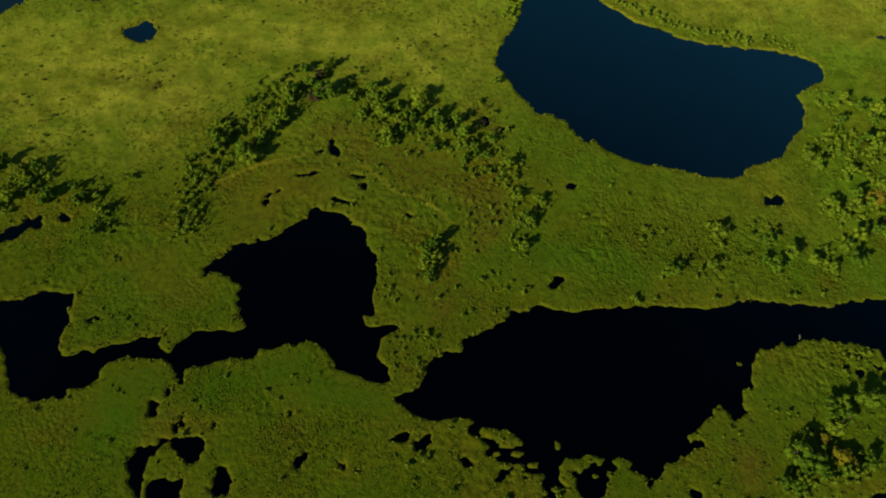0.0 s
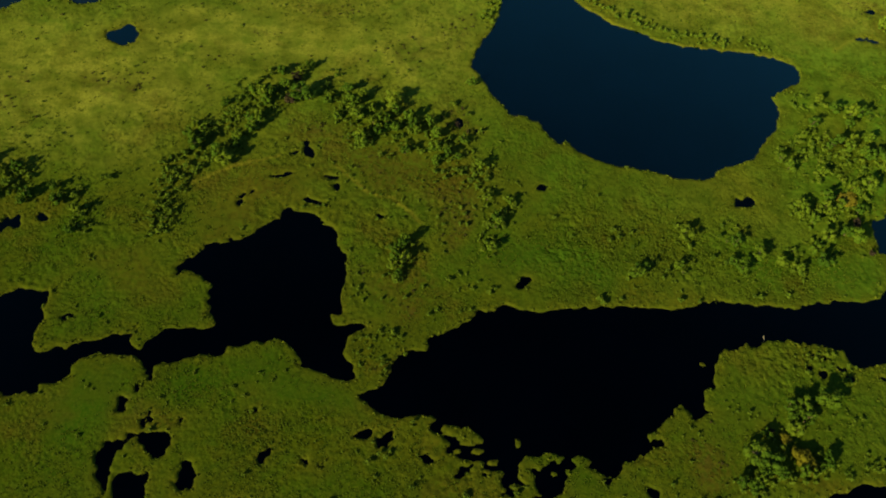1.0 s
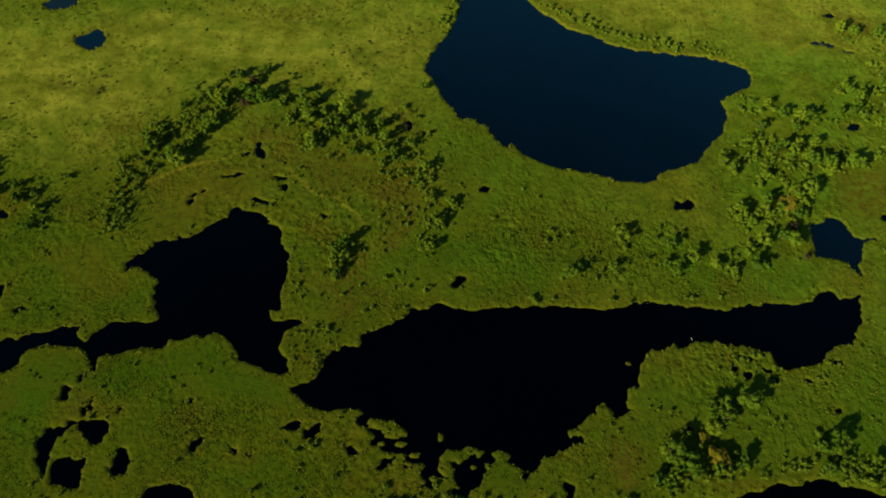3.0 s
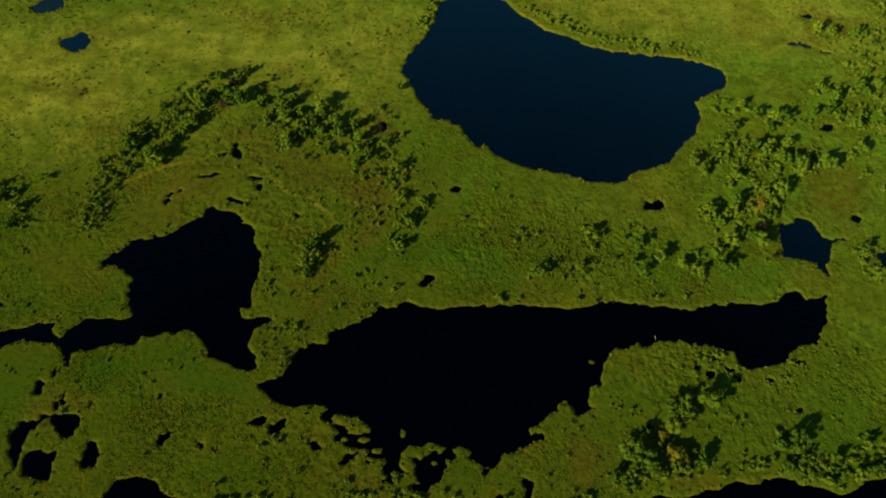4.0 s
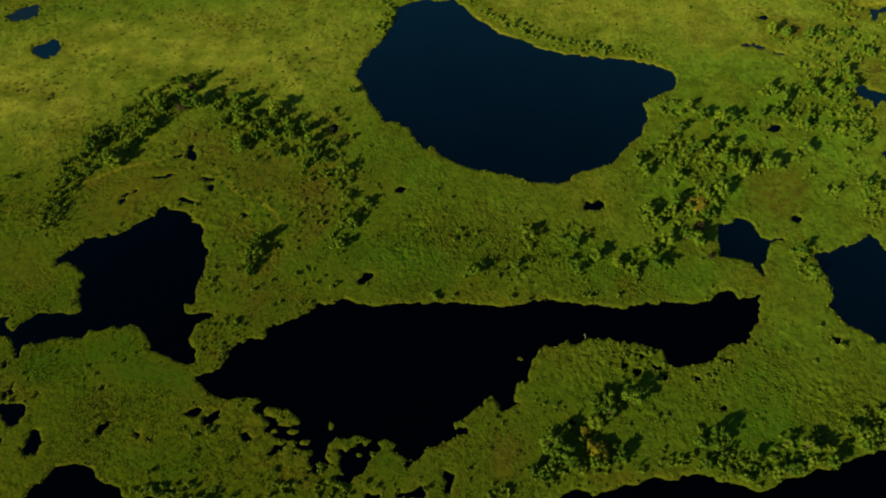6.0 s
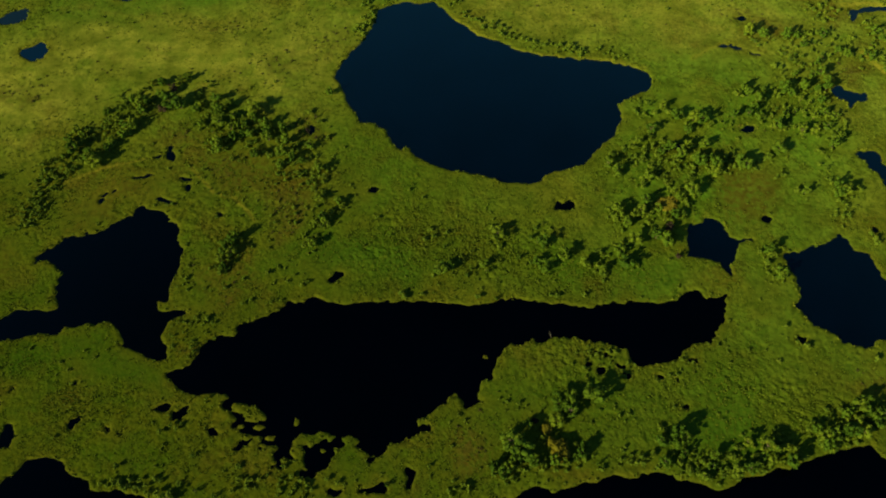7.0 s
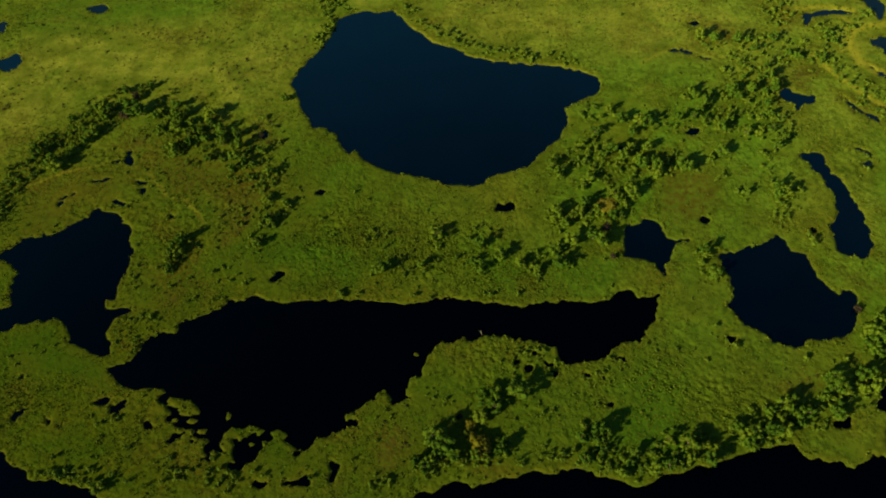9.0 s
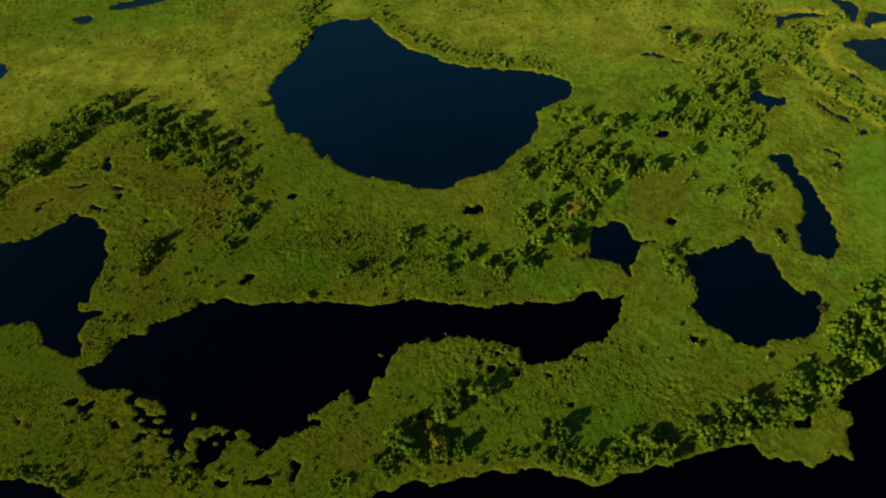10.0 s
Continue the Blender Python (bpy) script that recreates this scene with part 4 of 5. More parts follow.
# bronze heath and twiggy dwarf shrubs
HEATHY = [(224, 386, 12, 6, 0, 1), (254, 388, 9, 4, 0, 0.8), (285, 389, 8, 4, 0, 0.8), (276, 354, 9, 6, 0, 0.9), (229, 303, 6, 3, 0, 1), (111, 385, 18, 6, 0, 0.9), (306, 330, 16, 4, -30, 0.9), (-150, 267, 20, 7, 0, 0.8), (-195, 238, 14, 9, 0, 0.9), (-70, 328, 9, 3, 0, 0.9), (-50, 332, 6, 3, 0, 0.9), (-89, 308, 7, 4, 0, 0.8)] + [(-105, 292, 16, 6, 0, 0.6), (-19, 307, 18, 8, 0, 0.7), (6, 328, 12, 12, 0, 0.7), (8, 268, 9, 7, 0, 1), (-197, 257, 12, 5, 0, 0.8), (16, 217, 12, 13, 0, 0.8), (-28, 236, 22, 6, -25, 0.7), (-55, 255, 12, 6, 0, 0.9), (1, 169, 5, 5, 0, 0.9), (-3, 139, 5, 4, 0, 0.9), (126, 121, 9, 10, 0, 0.7), (278, 176, 9, 6, 0, 0.7), (-20, 181, 8, 6, 0, 0.5), (-92, 106, 9, 5, 0, 0.6)]
SCRUBBY = [(26, 222, 18, 35, 0, 0.8), (-13, 256, 29, 16, -10, 0.7), (-110, 197, 9, 18, 0, 0.7), (-86, 256, 28, 21, 30, 0.6), (184, 274, 25, 42, 0, 0.7), (234, 324, 25, 25, 0, 0.8), (138, 126, 28, 18, 0, 0.6), (313, 197, 18, 22, 0, 0.6), (258, 352, 23, 49, 0, 0.7), (171, 164, 17, 10, 0, 0.6), (-6, 141, 11, 10, 0, 0.7), (91, 217, 13, 12, 0, 0.6), (17, 208, 17, 18, 0, 0.7), (-14, 176, 10, 12, 0, 0.5), (30, 342, 17, 20, 0, 0.7)] + [(302, 358, 30, 13, -25, 0.6)]
# ground of high tussocks
TUSSOCKY = [(116, 210, 56, 21, 0, 0.9), (74, 209, 23, 25, 0, 0.9), (218, 158, 45, 15, 0, 0.9), (-40, 105, 42, 13, 0, 0.4), (161, 163, 14, 13, 0, 0.7), (-93, 191, 15, 18, 0, 0.5)]
# shores broken into floating mats of reed
BROKEN = [(69, 108, 22, 9, 0, 0.6), (31, 111, 14, 10, 0, 0.6), (97, 120, 12, 12, 0, 0.7), (108, 138, 9, 7, 0, 0.5), (92, 124, 13, 11, 30, 0.5), (37, 104, 15, 15, 0, 1), (68, 104, 15, 13, 0, 0.85), (0, 110, 12, 7, 0, 0.5), (-88, 98, 18, 15, 0, 0.75), (-94, 117, 8, 14, 0, 0.5), (99, 111, 14, 10, 0, 0.75)]


def ring_points(points, steps=6):
    """A closed smooth line through the corners of a shore."""
    p = np.array(points, float)
    a, b, c, d = np.roll(p, 1, 0), p, np.roll(p, -1, 0), np.roll(p, -2, 0)
    t = (np.arange(steps) / steps)[None, :, None]
    a, b, c, d = (v[:, None, :] for v in (a, b, c, d))
    k = 0.5 * 0.8
    line = b + k * (c - a) * t + (3 * (c - b) - k * (2 * (c - a) + (d - b))) * t**2 + (2 * (b - c) + k * ((c - a) + (d - b))) * t**3
    return line.reshape(-1, 2)


def spot_ring(number, x, y, length, width, turn):
    """The uneven rim of a small pool, shadow spot or mat."""
    rng, c, s = np.random.default_rng(300 + number), math.cos(radians(turn)), math.sin(radians(turn))
    out = []
    for k in range(9):
        a, r = 0.698 * k, rng.uniform(0.7, 1.25)
        u, v = length * math.cos(a) * r, width * math.sin(a) * r
        out.append((x + u * c - v * s, y + u * s + v * c))
    return out


def inland(ring, x, y, reach=14.0):
    """Metres from the shore of one ring: below zero on the water, reach at most."""
    line = ring_points(ring)
    out = np.full(x.shape, reach)
    (x0, y0), (x1, y1) = line.min(0) - reach, line.max(0) + reach
    near = np.where((x > x0) & (x < x1) & (y > y0) & (y < y1))[0]
    px, py = x[near], y[near]
    far, odd = np.full(len(near), reach**2), np.zeros(len(near), bool)
    for (ax, ay), (bx, by) in zip(line, np.roll(line, -1, 0)):
        dx, dy = bx - ax, by - ay
        k = np.clip(((px - ax) * dx + (py - ay) * dy) / (dx * dx + dy * dy + 1e-9), 0, 1)
        far = np.minimum(far, (px - ax - k * dx) ** 2 + (py - ay - k * dy) ** 2)
        if ay != by:
            odd ^= ((ay > py) != (by > py)) & (px < ax + (py - ay) / (by - ay) * dx)
    out[near] = np.sqrt(far) * np.where(odd, -1, 1)
    return out


def value_noise(x, y, size, seed):
    """Smooth noise from -1 to 1 with lumps of the given size in metres."""
    u, v = np.asarray(x) / size, np.asarray(y) / size
    i, j = np.floor(u).astype(np.int64), np.floor(v).astype(np.int64)
    u, v = u - i, v - j
    u, v = u * u * (3 - 2 * u), v * v * (3 - 2 * v)

    def corner(a, b):
        h = (a * 374761393 + b * 668265263 + seed * 974634777) & 0xFFFFFFFF
        h = ((h ^ (h >> 13)) * 1274126177) & 0xFFFFFFFF
        return ((h ^ (h >> 16)) & 0xFFFF) / 32767.5 - 1

    low = corner(i, j) * (1 - u) + corner(i + 1, j) * u
    high = corner(i, j + 1) * (1 - u) + corner(i + 1, j + 1) * u
    return low * (1 - v) + high * v


def patches(table, x, y):
    out = np.zeros(x.shape)
    for cx, cy, length, width, turn, strength in table:
        c, s = math.cos(radians(turn)), math.sin(radians(turn))
        a, b = ((x - cx) * c + (y - cy) * s) / length, ((y - cy) * c - (x - cx) * s) / width
        out = np.maximum(out, strength * np.exp(-((a * a + b * b) ** 1.5)))
    return np.clip(out, 0, 1)


def trails(table, x, y):
    out = np.zeros(x.shape)
    for line, half, strength in table:
        for (ax, ay), (bx, by) in zip(line, line[1:]):
            dx, dy = bx - ax, by - ay
            k = np.clip(((x - ax) * dx + (y - ay) * dy) / (dx * dx + dy * dy), 0, 1)
            out = np.maximum(out, strength * np.exp(-((x - ax - k * dx) ** 2 + (y - ay - k * dy) ** 2) / half**2))
    return out


# ---- the ground: one sheet, fine where the camera flies, reaching the horizon ----
def spread(a, b, step, reach, grow=1.35, last=None):
    core = [a]
    while core[-1] < b:
        core.append(core[-1] + step + ((last or step) - step) * (core[-1] - a) / (b - a))
    low, high, d = [], [], step * 2
    while (low[-1] if low else a) > -reach:
        low.append((low[-1] if low else a) - d)
        high.append((high[-1] if high else core[-1]) + d)
        d *= grow
    return np.array(low[::-1] + core + high), len(low), len(core)


GX, X_LOW, X_CORE = spread(-252.0, 356.0, 0.65, 2400.0)
GY, Y_LOW, Y_CORE = spread(44.0, 436.0, 0.58, 2400.0, last=1.0)
XX, YY = (a.ravel() for a in np.meshgrid(GX, GY))
WX = XX + 0.45 * value_noise(XX, YY, 5.0, 1) + 0.55 * value_noise(XX, YY, 2.4, 2) + 0.35 * value_noise(XX, YY, 13.0, 3)
WY = YY + 0.4 * value_noise(XX, YY, 5.0, 4) + 0.5 * value_noise(XX, YY, 2.4, 5) + 0.35 * value_noise(XX, YY, 13.0, 6)
SHORES.update(("eye_%d" % k, spot_ring(k, *row)) for k, row in enumerate(DARK_SPOTS))
EACH = {name: inland(ring, WX, WY) + (0.9 if name[:5] in ("ditch", "slot_", "hook_") else 0) for name, ring in SHORES.items()}
SHORE = np.minimum.reduce(list(EACH.values()))
SHORE = SHORE + 0.45 * np.clip(1.6 - 5 * np.abs(value_noise(XX, YY, 5.2, 9)), -0.9, 0.7) * np.exp(-((SHORE / 4.0) ** 2))
SHORE = SHORE + 2.2 * patches(BROKEN, XX, YY) * (value_noise(XX, YY, 2.6, 7) + 0.5 * value_noise(XX, YY, 1.3, 8))
SHORE = SHORE + (0.7 * value_noise(XX, YY, 1.6, 18) + 0.35 * np.clip(value_noise(XX, YY, 3.1, 19) * 3, -1, 1)) * np.exp(-((SHORE / 3.0) ** 2)) * np.clip(0.65 + 0.7 * value_noise(XX, YY, 24.0, 20), 0.15, 1.2)
for ring in [*ISLETS.values(), *(spot_ring(60 + k, *row) for k, row in enumerate(MATS))]:
    SHORE = np.maximum(SHORE, np.clip(-inland(ring, WX, WY), -14, 1.2))
ROUGH = (1 - 0.7 * patches(PALE, XX, YY)) * np.clip(0.46 + 0.6 * value_noise(XX, YY, 30.0, 14) + 0.5 * value_noise(XX, YY, 11.0, 15), 0.08, 1.1)
ROUGH = (ROUGH + 0.45 * patches(TUSSOCKY, XX, YY)) * (1 - 0.85 * patches(SMOOTH, XX, YY))
RELIEF = (ROUGH * (0.16 * np.clip(1 - 4 * np.abs(value_noise(XX, YY, 4.6, 16)), 0, 1) * np.clip(2 * value_noise(XX, YY, 26.0, 17), 0, 1) + 0.15 * value_noise(XX, YY, 3.4, 11) + 0.42 * value_noise(XX, YY, 1.6, 12)) + 0.3 * value_noise(XX, YY, 17.0, 13))
FINE = (XX > GX[X_LOW]) & (XX < GX[X_LOW + X_CORE - 1]) & (YY > GY[Y_LOW]) & (YY < GY[Y_LOW + Y_CORE - 1])
RELIEF = np.where(FINE, RELIEF, 0.0)
RISE = np.clip(SHORE / 1.0, 0, 1)
HEIGHT = np.where(SHORE > 0, 0.03 + RISE * (0.55 + 0.75 * RELIEF), np.clip(SHORE * 0.5, -1.6, 0) + 0.03)


def sheet(name, xs, ys, z):
    """A grid of four-sided faces over xs and ys."""
    n, m = len(xs), len(ys)
    gx, gy = np.meshgrid(xs, ys)
    co = np.stack([gx.ravel(), gy.ravel(), z], 1)
    i = (np.arange(m - 1)[:, None] * n + np.arange(n - 1)[None, :]).ravel()
    return bulk(name, co, np.stack([i, i + 1, i + n + 1, i + n], 1))


def bulk(name, co, faces):
    """A mesh from arrays of corners and of faces with equally many corners."""
    me, k = bpy.data.meshes.new(name), faces.shape[1]
    me.vertices.add(len(co)), me.loops.add(faces.size), me.polygons.add(len(faces))
    me.vertices.foreach_set("co", np.ascontiguousarray(co, dtype=np.float32).ravel())
    me.loops.foreach_set("vertex_index", faces.astype(np.int32).ravel())
    me.polygons.foreach_set("loop_start", np.arange(0, faces.size, k, dtype=np.int32))
    me.update(calc_edges=True)
    return me


ground_mesh = sheet("ground", GX, GY, HEIGHT)
ground_mesh.shade_smooth()
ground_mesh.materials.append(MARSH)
SHARE = 0.5 + 0.5 * value_noise(XX, YY, 21.0, 31)
BLUR_X, BLUR_Y = XX + 9 * value_noise(XX, YY, 16.0, 21), YY + 9 * value_noise(XX, YY, 16.0, 22)
for key, values in (
    ("dry", patches(DRY, BLUR_X, BLUR_Y)), ("pale", patches(PALE, BLUR_X, BLUR_Y)), ("lush", patches(LUSH, BLUR_X, BLUR_Y)),
    ("tussock", patches(TUSSOCKY, BLUR_X, BLUR_Y)), ("trail", trails(TRAILS, WX, WY)), ("bank", trails(BANKS, WX, WY)), ("smooth", patches(SMOOTH, BLUR_X, BLUR_Y)), ("heath", patches(HEATHY, BLUR_X, BLUR_Y)), ("fringe", np.exp(-np.clip(SHORE, 0, 14) / 3.0)), ("mud", np.clip(-SHORE * 2.0, 0, 1)),
):
    ground_mesh.attributes.new(key, "FLOAT", "POINT").data.foreach_set("value", values.astype(np.float32))
tagged(new("ground", ground_mesh), "flat yellow-green marsh of grass and sedge between lakes", "ground", kind="structure")


def sample(values, x, y):
    """The value of a grid at places inside the fine part."""
    u = np.clip(np.interp(x, GX[X_LOW:X_LOW + X_CORE], np.arange(X_CORE)), 0, X_CORE - 2)
    v = np.clip(np.interp(y, GY[Y_LOW:Y_LOW + Y_CORE], np.arange(Y_CORE)), 0, Y_CORE - 2)
    i, j = u.astype(int), v.astype(int)
    u, v, g, n = u - i, v - j, values, len(GX)
    k = (j + Y_LOW) * n + i + X_LOW
    return (g[k] * (1 - u) + g[k + 1] * u) * (1 - v) + (g[k + n] * (1 - u) + g[k + n + 1] * u) * v


# ---- water: one flat sheet for each lake and pool ----
WATER_LABELS = {
    "big": "large near-black lake with ragged grassy shores", "north": "wide dark blue lake with smooth grassy banks",
    "west": "dark lake and pond joined by a narrow channel", "river": "broad near-black river below a wooded bank",
    "east": "dark round pond beside marsh grass", "long": "long narrow dark oxbow pool", "cove": "small dark pond with a thin inlet",
}


BLUE_LAKES = ("north", "east", "long", "cove", "grove", "nw_pond")
# far pools whose water colour is lightened for silt and haze
SILT_HAZE_POOLS = ("northeast", "nw_far", "nw_mid", "n_far", "n_dot", "far_a", "far_b", "far_c", "ditch_a", "ditch_b", "ditch_c", "hook_a", "hook_b", "slot_a", "slot_b")


def build_water():
    ids = dict((name, lake) for lake, names in LAKES.items() for name in names)
    names = list(EACH)
    owner = np.argmin(np.stack([EACH[n] for n in names]), 0).reshape(len(GY), len(GX))
    step = 2
    rows, cols = np.arange(0, len(GY) - step, step), np.arange(0, len(GX) - step, step)
    near = SHORE.reshape(len(GY), len(GX))[rows][:, cols] < 3.0
    lake = np.array([ids.get(n, n) for n in names])[owner[rows][:, cols]]
    for which in dict.fromkeys(ids.get(n, n) for n in names):
        j, i = np.where(near & (lake == which))
        if not len(i):
            continue
        x0, x1, y0, y1 = GX[cols[i]], GX[cols[i] + step], GY[rows[j]], GY[rows[j] + step]
        co = np.stack([np.stack(c, 1) for c in ((x0, y0, 0 * x0), (x1, y0, 0 * x0), (x1, y1, 0 * x0), (x0, y1, 0 * x0))], 1).reshape(-1, 3)
        co, back = np.unique(co.round(3), axis=0, return_inverse=True)
        me = bulk("water", co, back.reshape(-1, 4))
        me.materials.append(BLUE_WATER if which in BLUE_LAKES else SILT_HAZE_WATER if which in SILT_HAZE_POOLS else PEAT_WATER)
        # small sheets include dark spots that stand in for bush shadows
        tagged(new("water", me), WATER_LABELS.get(which, "small dark still pool, or shadow drawn as a pool, in marsh grass"), "water", kind="structure")


build_water()


# ---- plants ----
def leafy(rng, lobes, count, leaf, core=1, lumps=0.1):
    """Corners and triangles of a crown: leaf sprays round a few lobes, over a lumpy heart."""
    co, tris = [], []
    for k in range(count):
        c, r = lobes[rng.integers(len(lobes))]
        d = rng.normal(size=3)
        d[2] = abs(d[2]) * 0.9 - 0.25
        d /= np.linalg.norm(d)
        p = c + d * r * rng.uniform(0.8, 1.18)
        n = d + rng.normal(size=3) * 0.5
        n /= np.linalg.norm(n)
        a = np.cross(n, rng.normal(size=3))
        a /= np.linalg.norm(a)
        b = np.cross(n, a)
        s = leaf * rng.uniform(0.6, 1.4)
        i = len(co)
        co += [p - a * s, p - b * s * 0.7 + n * s * 0.25, p + a * s, p + b * s * 0.7 + n * s * 0.25]
        tris += [(i, i + 1, i + 2), (i, i + 2, i + 3)]
    if core:
        ball = bmesh.new()
        bmesh.ops.create_icosphere(ball, subdivisions=core, radius=1)
        for c, r in lobes:
            i = len(co)
            co += [c + np.array(v.co) * r * (0.86 + rng.normal() * lumps) for v in ball.verts]
            tris += [tuple(i + v.index for v in f.verts) for f in ball.faces]
        ball.free()
    return np.array(co), np.array(tris)


def part(name, me, material, parent, label=""):
    me.materials.append(material)
    ob = new(name, me)
    ob.parent = parent
    return tagged(ob, label)


def lobes_of(rng, height, width, number, low=0.4):
    out = [(np.array([0, 0, height * 0.66]), width * 0.3)]
    for k in range(number):
        a = 6.283 * (k + rng.uniform(0, 0.7)) / number
        r = width * rng.uniform(0.18, 0.4)
        out.append((np.array([math.cos(a) * r, math.sin(a) * r, height * rng.uniform(low, 0.84)]), width * rng.uniform(0.15, 0.25)))
    return out


def crown_lobes(rng, height, width, number, low):
    """Clumps of a crown, wound up round the stem: broad below the middle, ragged at the top."""
    out, start = [], rng.uniform(0, 6.283)
    peak, top = rng.uniform(0.38, 0.58), 1.18 if number < 18 else 1.02
    for k in range(number):
        u = (k + rng.uniform(0.1, 0.9)) / number
        round_ = math.sqrt(max(0.05, 1 - ((u - peak) / (top - peak)) ** 2))
        r, a = width * 0.40 * round_ * rng.uniform(0.45, 1.1), start + 2.4 * k + rng.uniform(-0.5, 0.5)
        out.append((np.array([math.cos(a) * r, math.sin(a) * r, height * (low + (0.86 - low) * u)]), width * rng.uniform(0.17, 0.27) * (1.08 - 0.35 * u)))
    return out


def trunk_mesh(rng, height, lobes):
    """A tapered trunk with a limb into each lobe."""
    bm = bmesh.new()

    def limb(a, b, r0, r1):
        way = b - a
        turn = Vector(way).to_track_quat("Z", "Y").to_matrix().to_4x4()
        made = bmesh.ops.create_cone(bm, segments=5, radius1=r0, radius2=r1, depth=float(np.linalg.norm(way)))
        bmesh.ops.transform(bm, matrix=Matrix.Translation(Vector((a + b) / 2)) @ turn, verts=made["verts"])

    fork = np.array([0, 0, height * 0.38])
    limb(np.array([0, 0, -0.3]), fork, height * 0.04, height * 0.026)
    for c, r in lobes[::2]:
        limb(fork, c, height * 0.022, height * 0.008)
    me = bpy.data.meshes.new("trunk")
    bm.to_mesh(me)
    bm.free()
    return me


def tree(seed, height, width, material, label, name="tree", number=13, sprays=300, low=0.26):
    rng = np.random.default_rng(seed)
    lobes = crown_lobes(rng, height, width, number, low)
    root = new(name)
    part("trunk", trunk_mesh(rng, height, lobes), BARK, root)
    part("crown", bulk("crown", *leafy(rng, lobes, sprays, width * 0.062, core=1, lumps=0.16)), material, root)
    return tagged(root, label, "tree" if name == "tree" else "bush", group="trees of the groves" if name == "tree" else "bushes of the marsh")


LONE = LONE_TREES + MORE_TREES + SHORE_TREES + TUFTS + MEADOW_TREES + RIM_TREES + SMALL_TUFTS + TRAIL_BUSHES


def grove_places():
    """x, y, height and kind of every tree: strewn along the groves, and the lone ones."""
    rng = np.random.default_rng(5)
    under, out = [], list(LONE)
    for low, high, spots in WOODS.values():
        for x, y in spots:
            x, y, h = x + rng.normal() * 0.4, y + rng.normal() * 0.4, low + (high - low) * rng.beta(1.5, 1.8)
            if sample(SHORE, [x], [y])[0] > 0.3:
                out.append((x, y, h, 0))
            for _ in range(4 if y < 290 else 2):
                a, r = rng.uniform(0, 6.283), rng.uniform(1.2, 4.0)
                p, q = x + math.cos(a) * r, y + math.sin(a) * r
                if sample(SHORE, [p], [q])[0] > 0.5:
                    under.append((p, q, min(h, 4.2) * rng.uniform(0.3, 0.68), 0))
    for line, width, count, low, high in GROVES.values():
        p = np.array(line, float)
        long = np.r_[0, np.cumsum(np.linalg.norm(np.diff(p, axis=0), axis=1))]
        made = 0
        for _ in range(count * 20):
            s = rng.uniform(0, long[-1])
            x, y = (np.interp(s, long, p[:, k]) + rng.normal() * width * 0.44 for k in (0, 1))
            h = low + (high - low) * rng.beta(1.3, 2.0)
            if value_noise([x], [y], 7.0, 91)[0] < rng.uniform(-0.9, 0.35):
                continue
            if sample(SHORE, [x], [y])[0] < 0.9 or any((x - a) ** 2 + (y - b) ** 2 < (0.30 * (h + c)) ** 2 for a, b, c, _ in out[-160:]):
                continue
            out.append((x, y, h, 0))
            made += 1
            if made >= count:
                break
    return out, under


def joined(name, co, tris, places, seed, flat=1.0):
    """Many turned and scaled copies of one small plant, as one mesh."""
    rng = np.random.default_rng(seed)
    x, y, z, s = (np.array(v)[:, None] for v in zip(*places))
    a = rng.uniform(0, 6.283, (len(x), 1))
    c, sn = np.cos(a), np.sin(a)
    vx = x + s * (co[None, :, 0] * c - co[None, :, 1] * sn)
    vy = y + s * (co[None, :, 0] * sn + co[None, :, 1] * c)
    vz = z + s * co[None, :, 2] * flat * rng.uniform(0.8, 1.2, (len(x), 1))
    faces = tris[None] + (np.arange(len(x)) * len(co))[:, None, None]
    return np.stack([vx, vy, vz], 2).reshape(-1, 3), faces.reshape(-1, tris.shape[1])


def stuff(name, pieces, material, label, category):
    start, cos, faces = 0, [], []
    for co, f in pieces:
        cos.append(co), faces.append(f + start)
        start += len(co)
    me = bulk(name, np.concatenate(cos), np.concatenate(faces))
    me.materials.append(material)
    return tagged(new(name, me), label, category, kind="stuff")


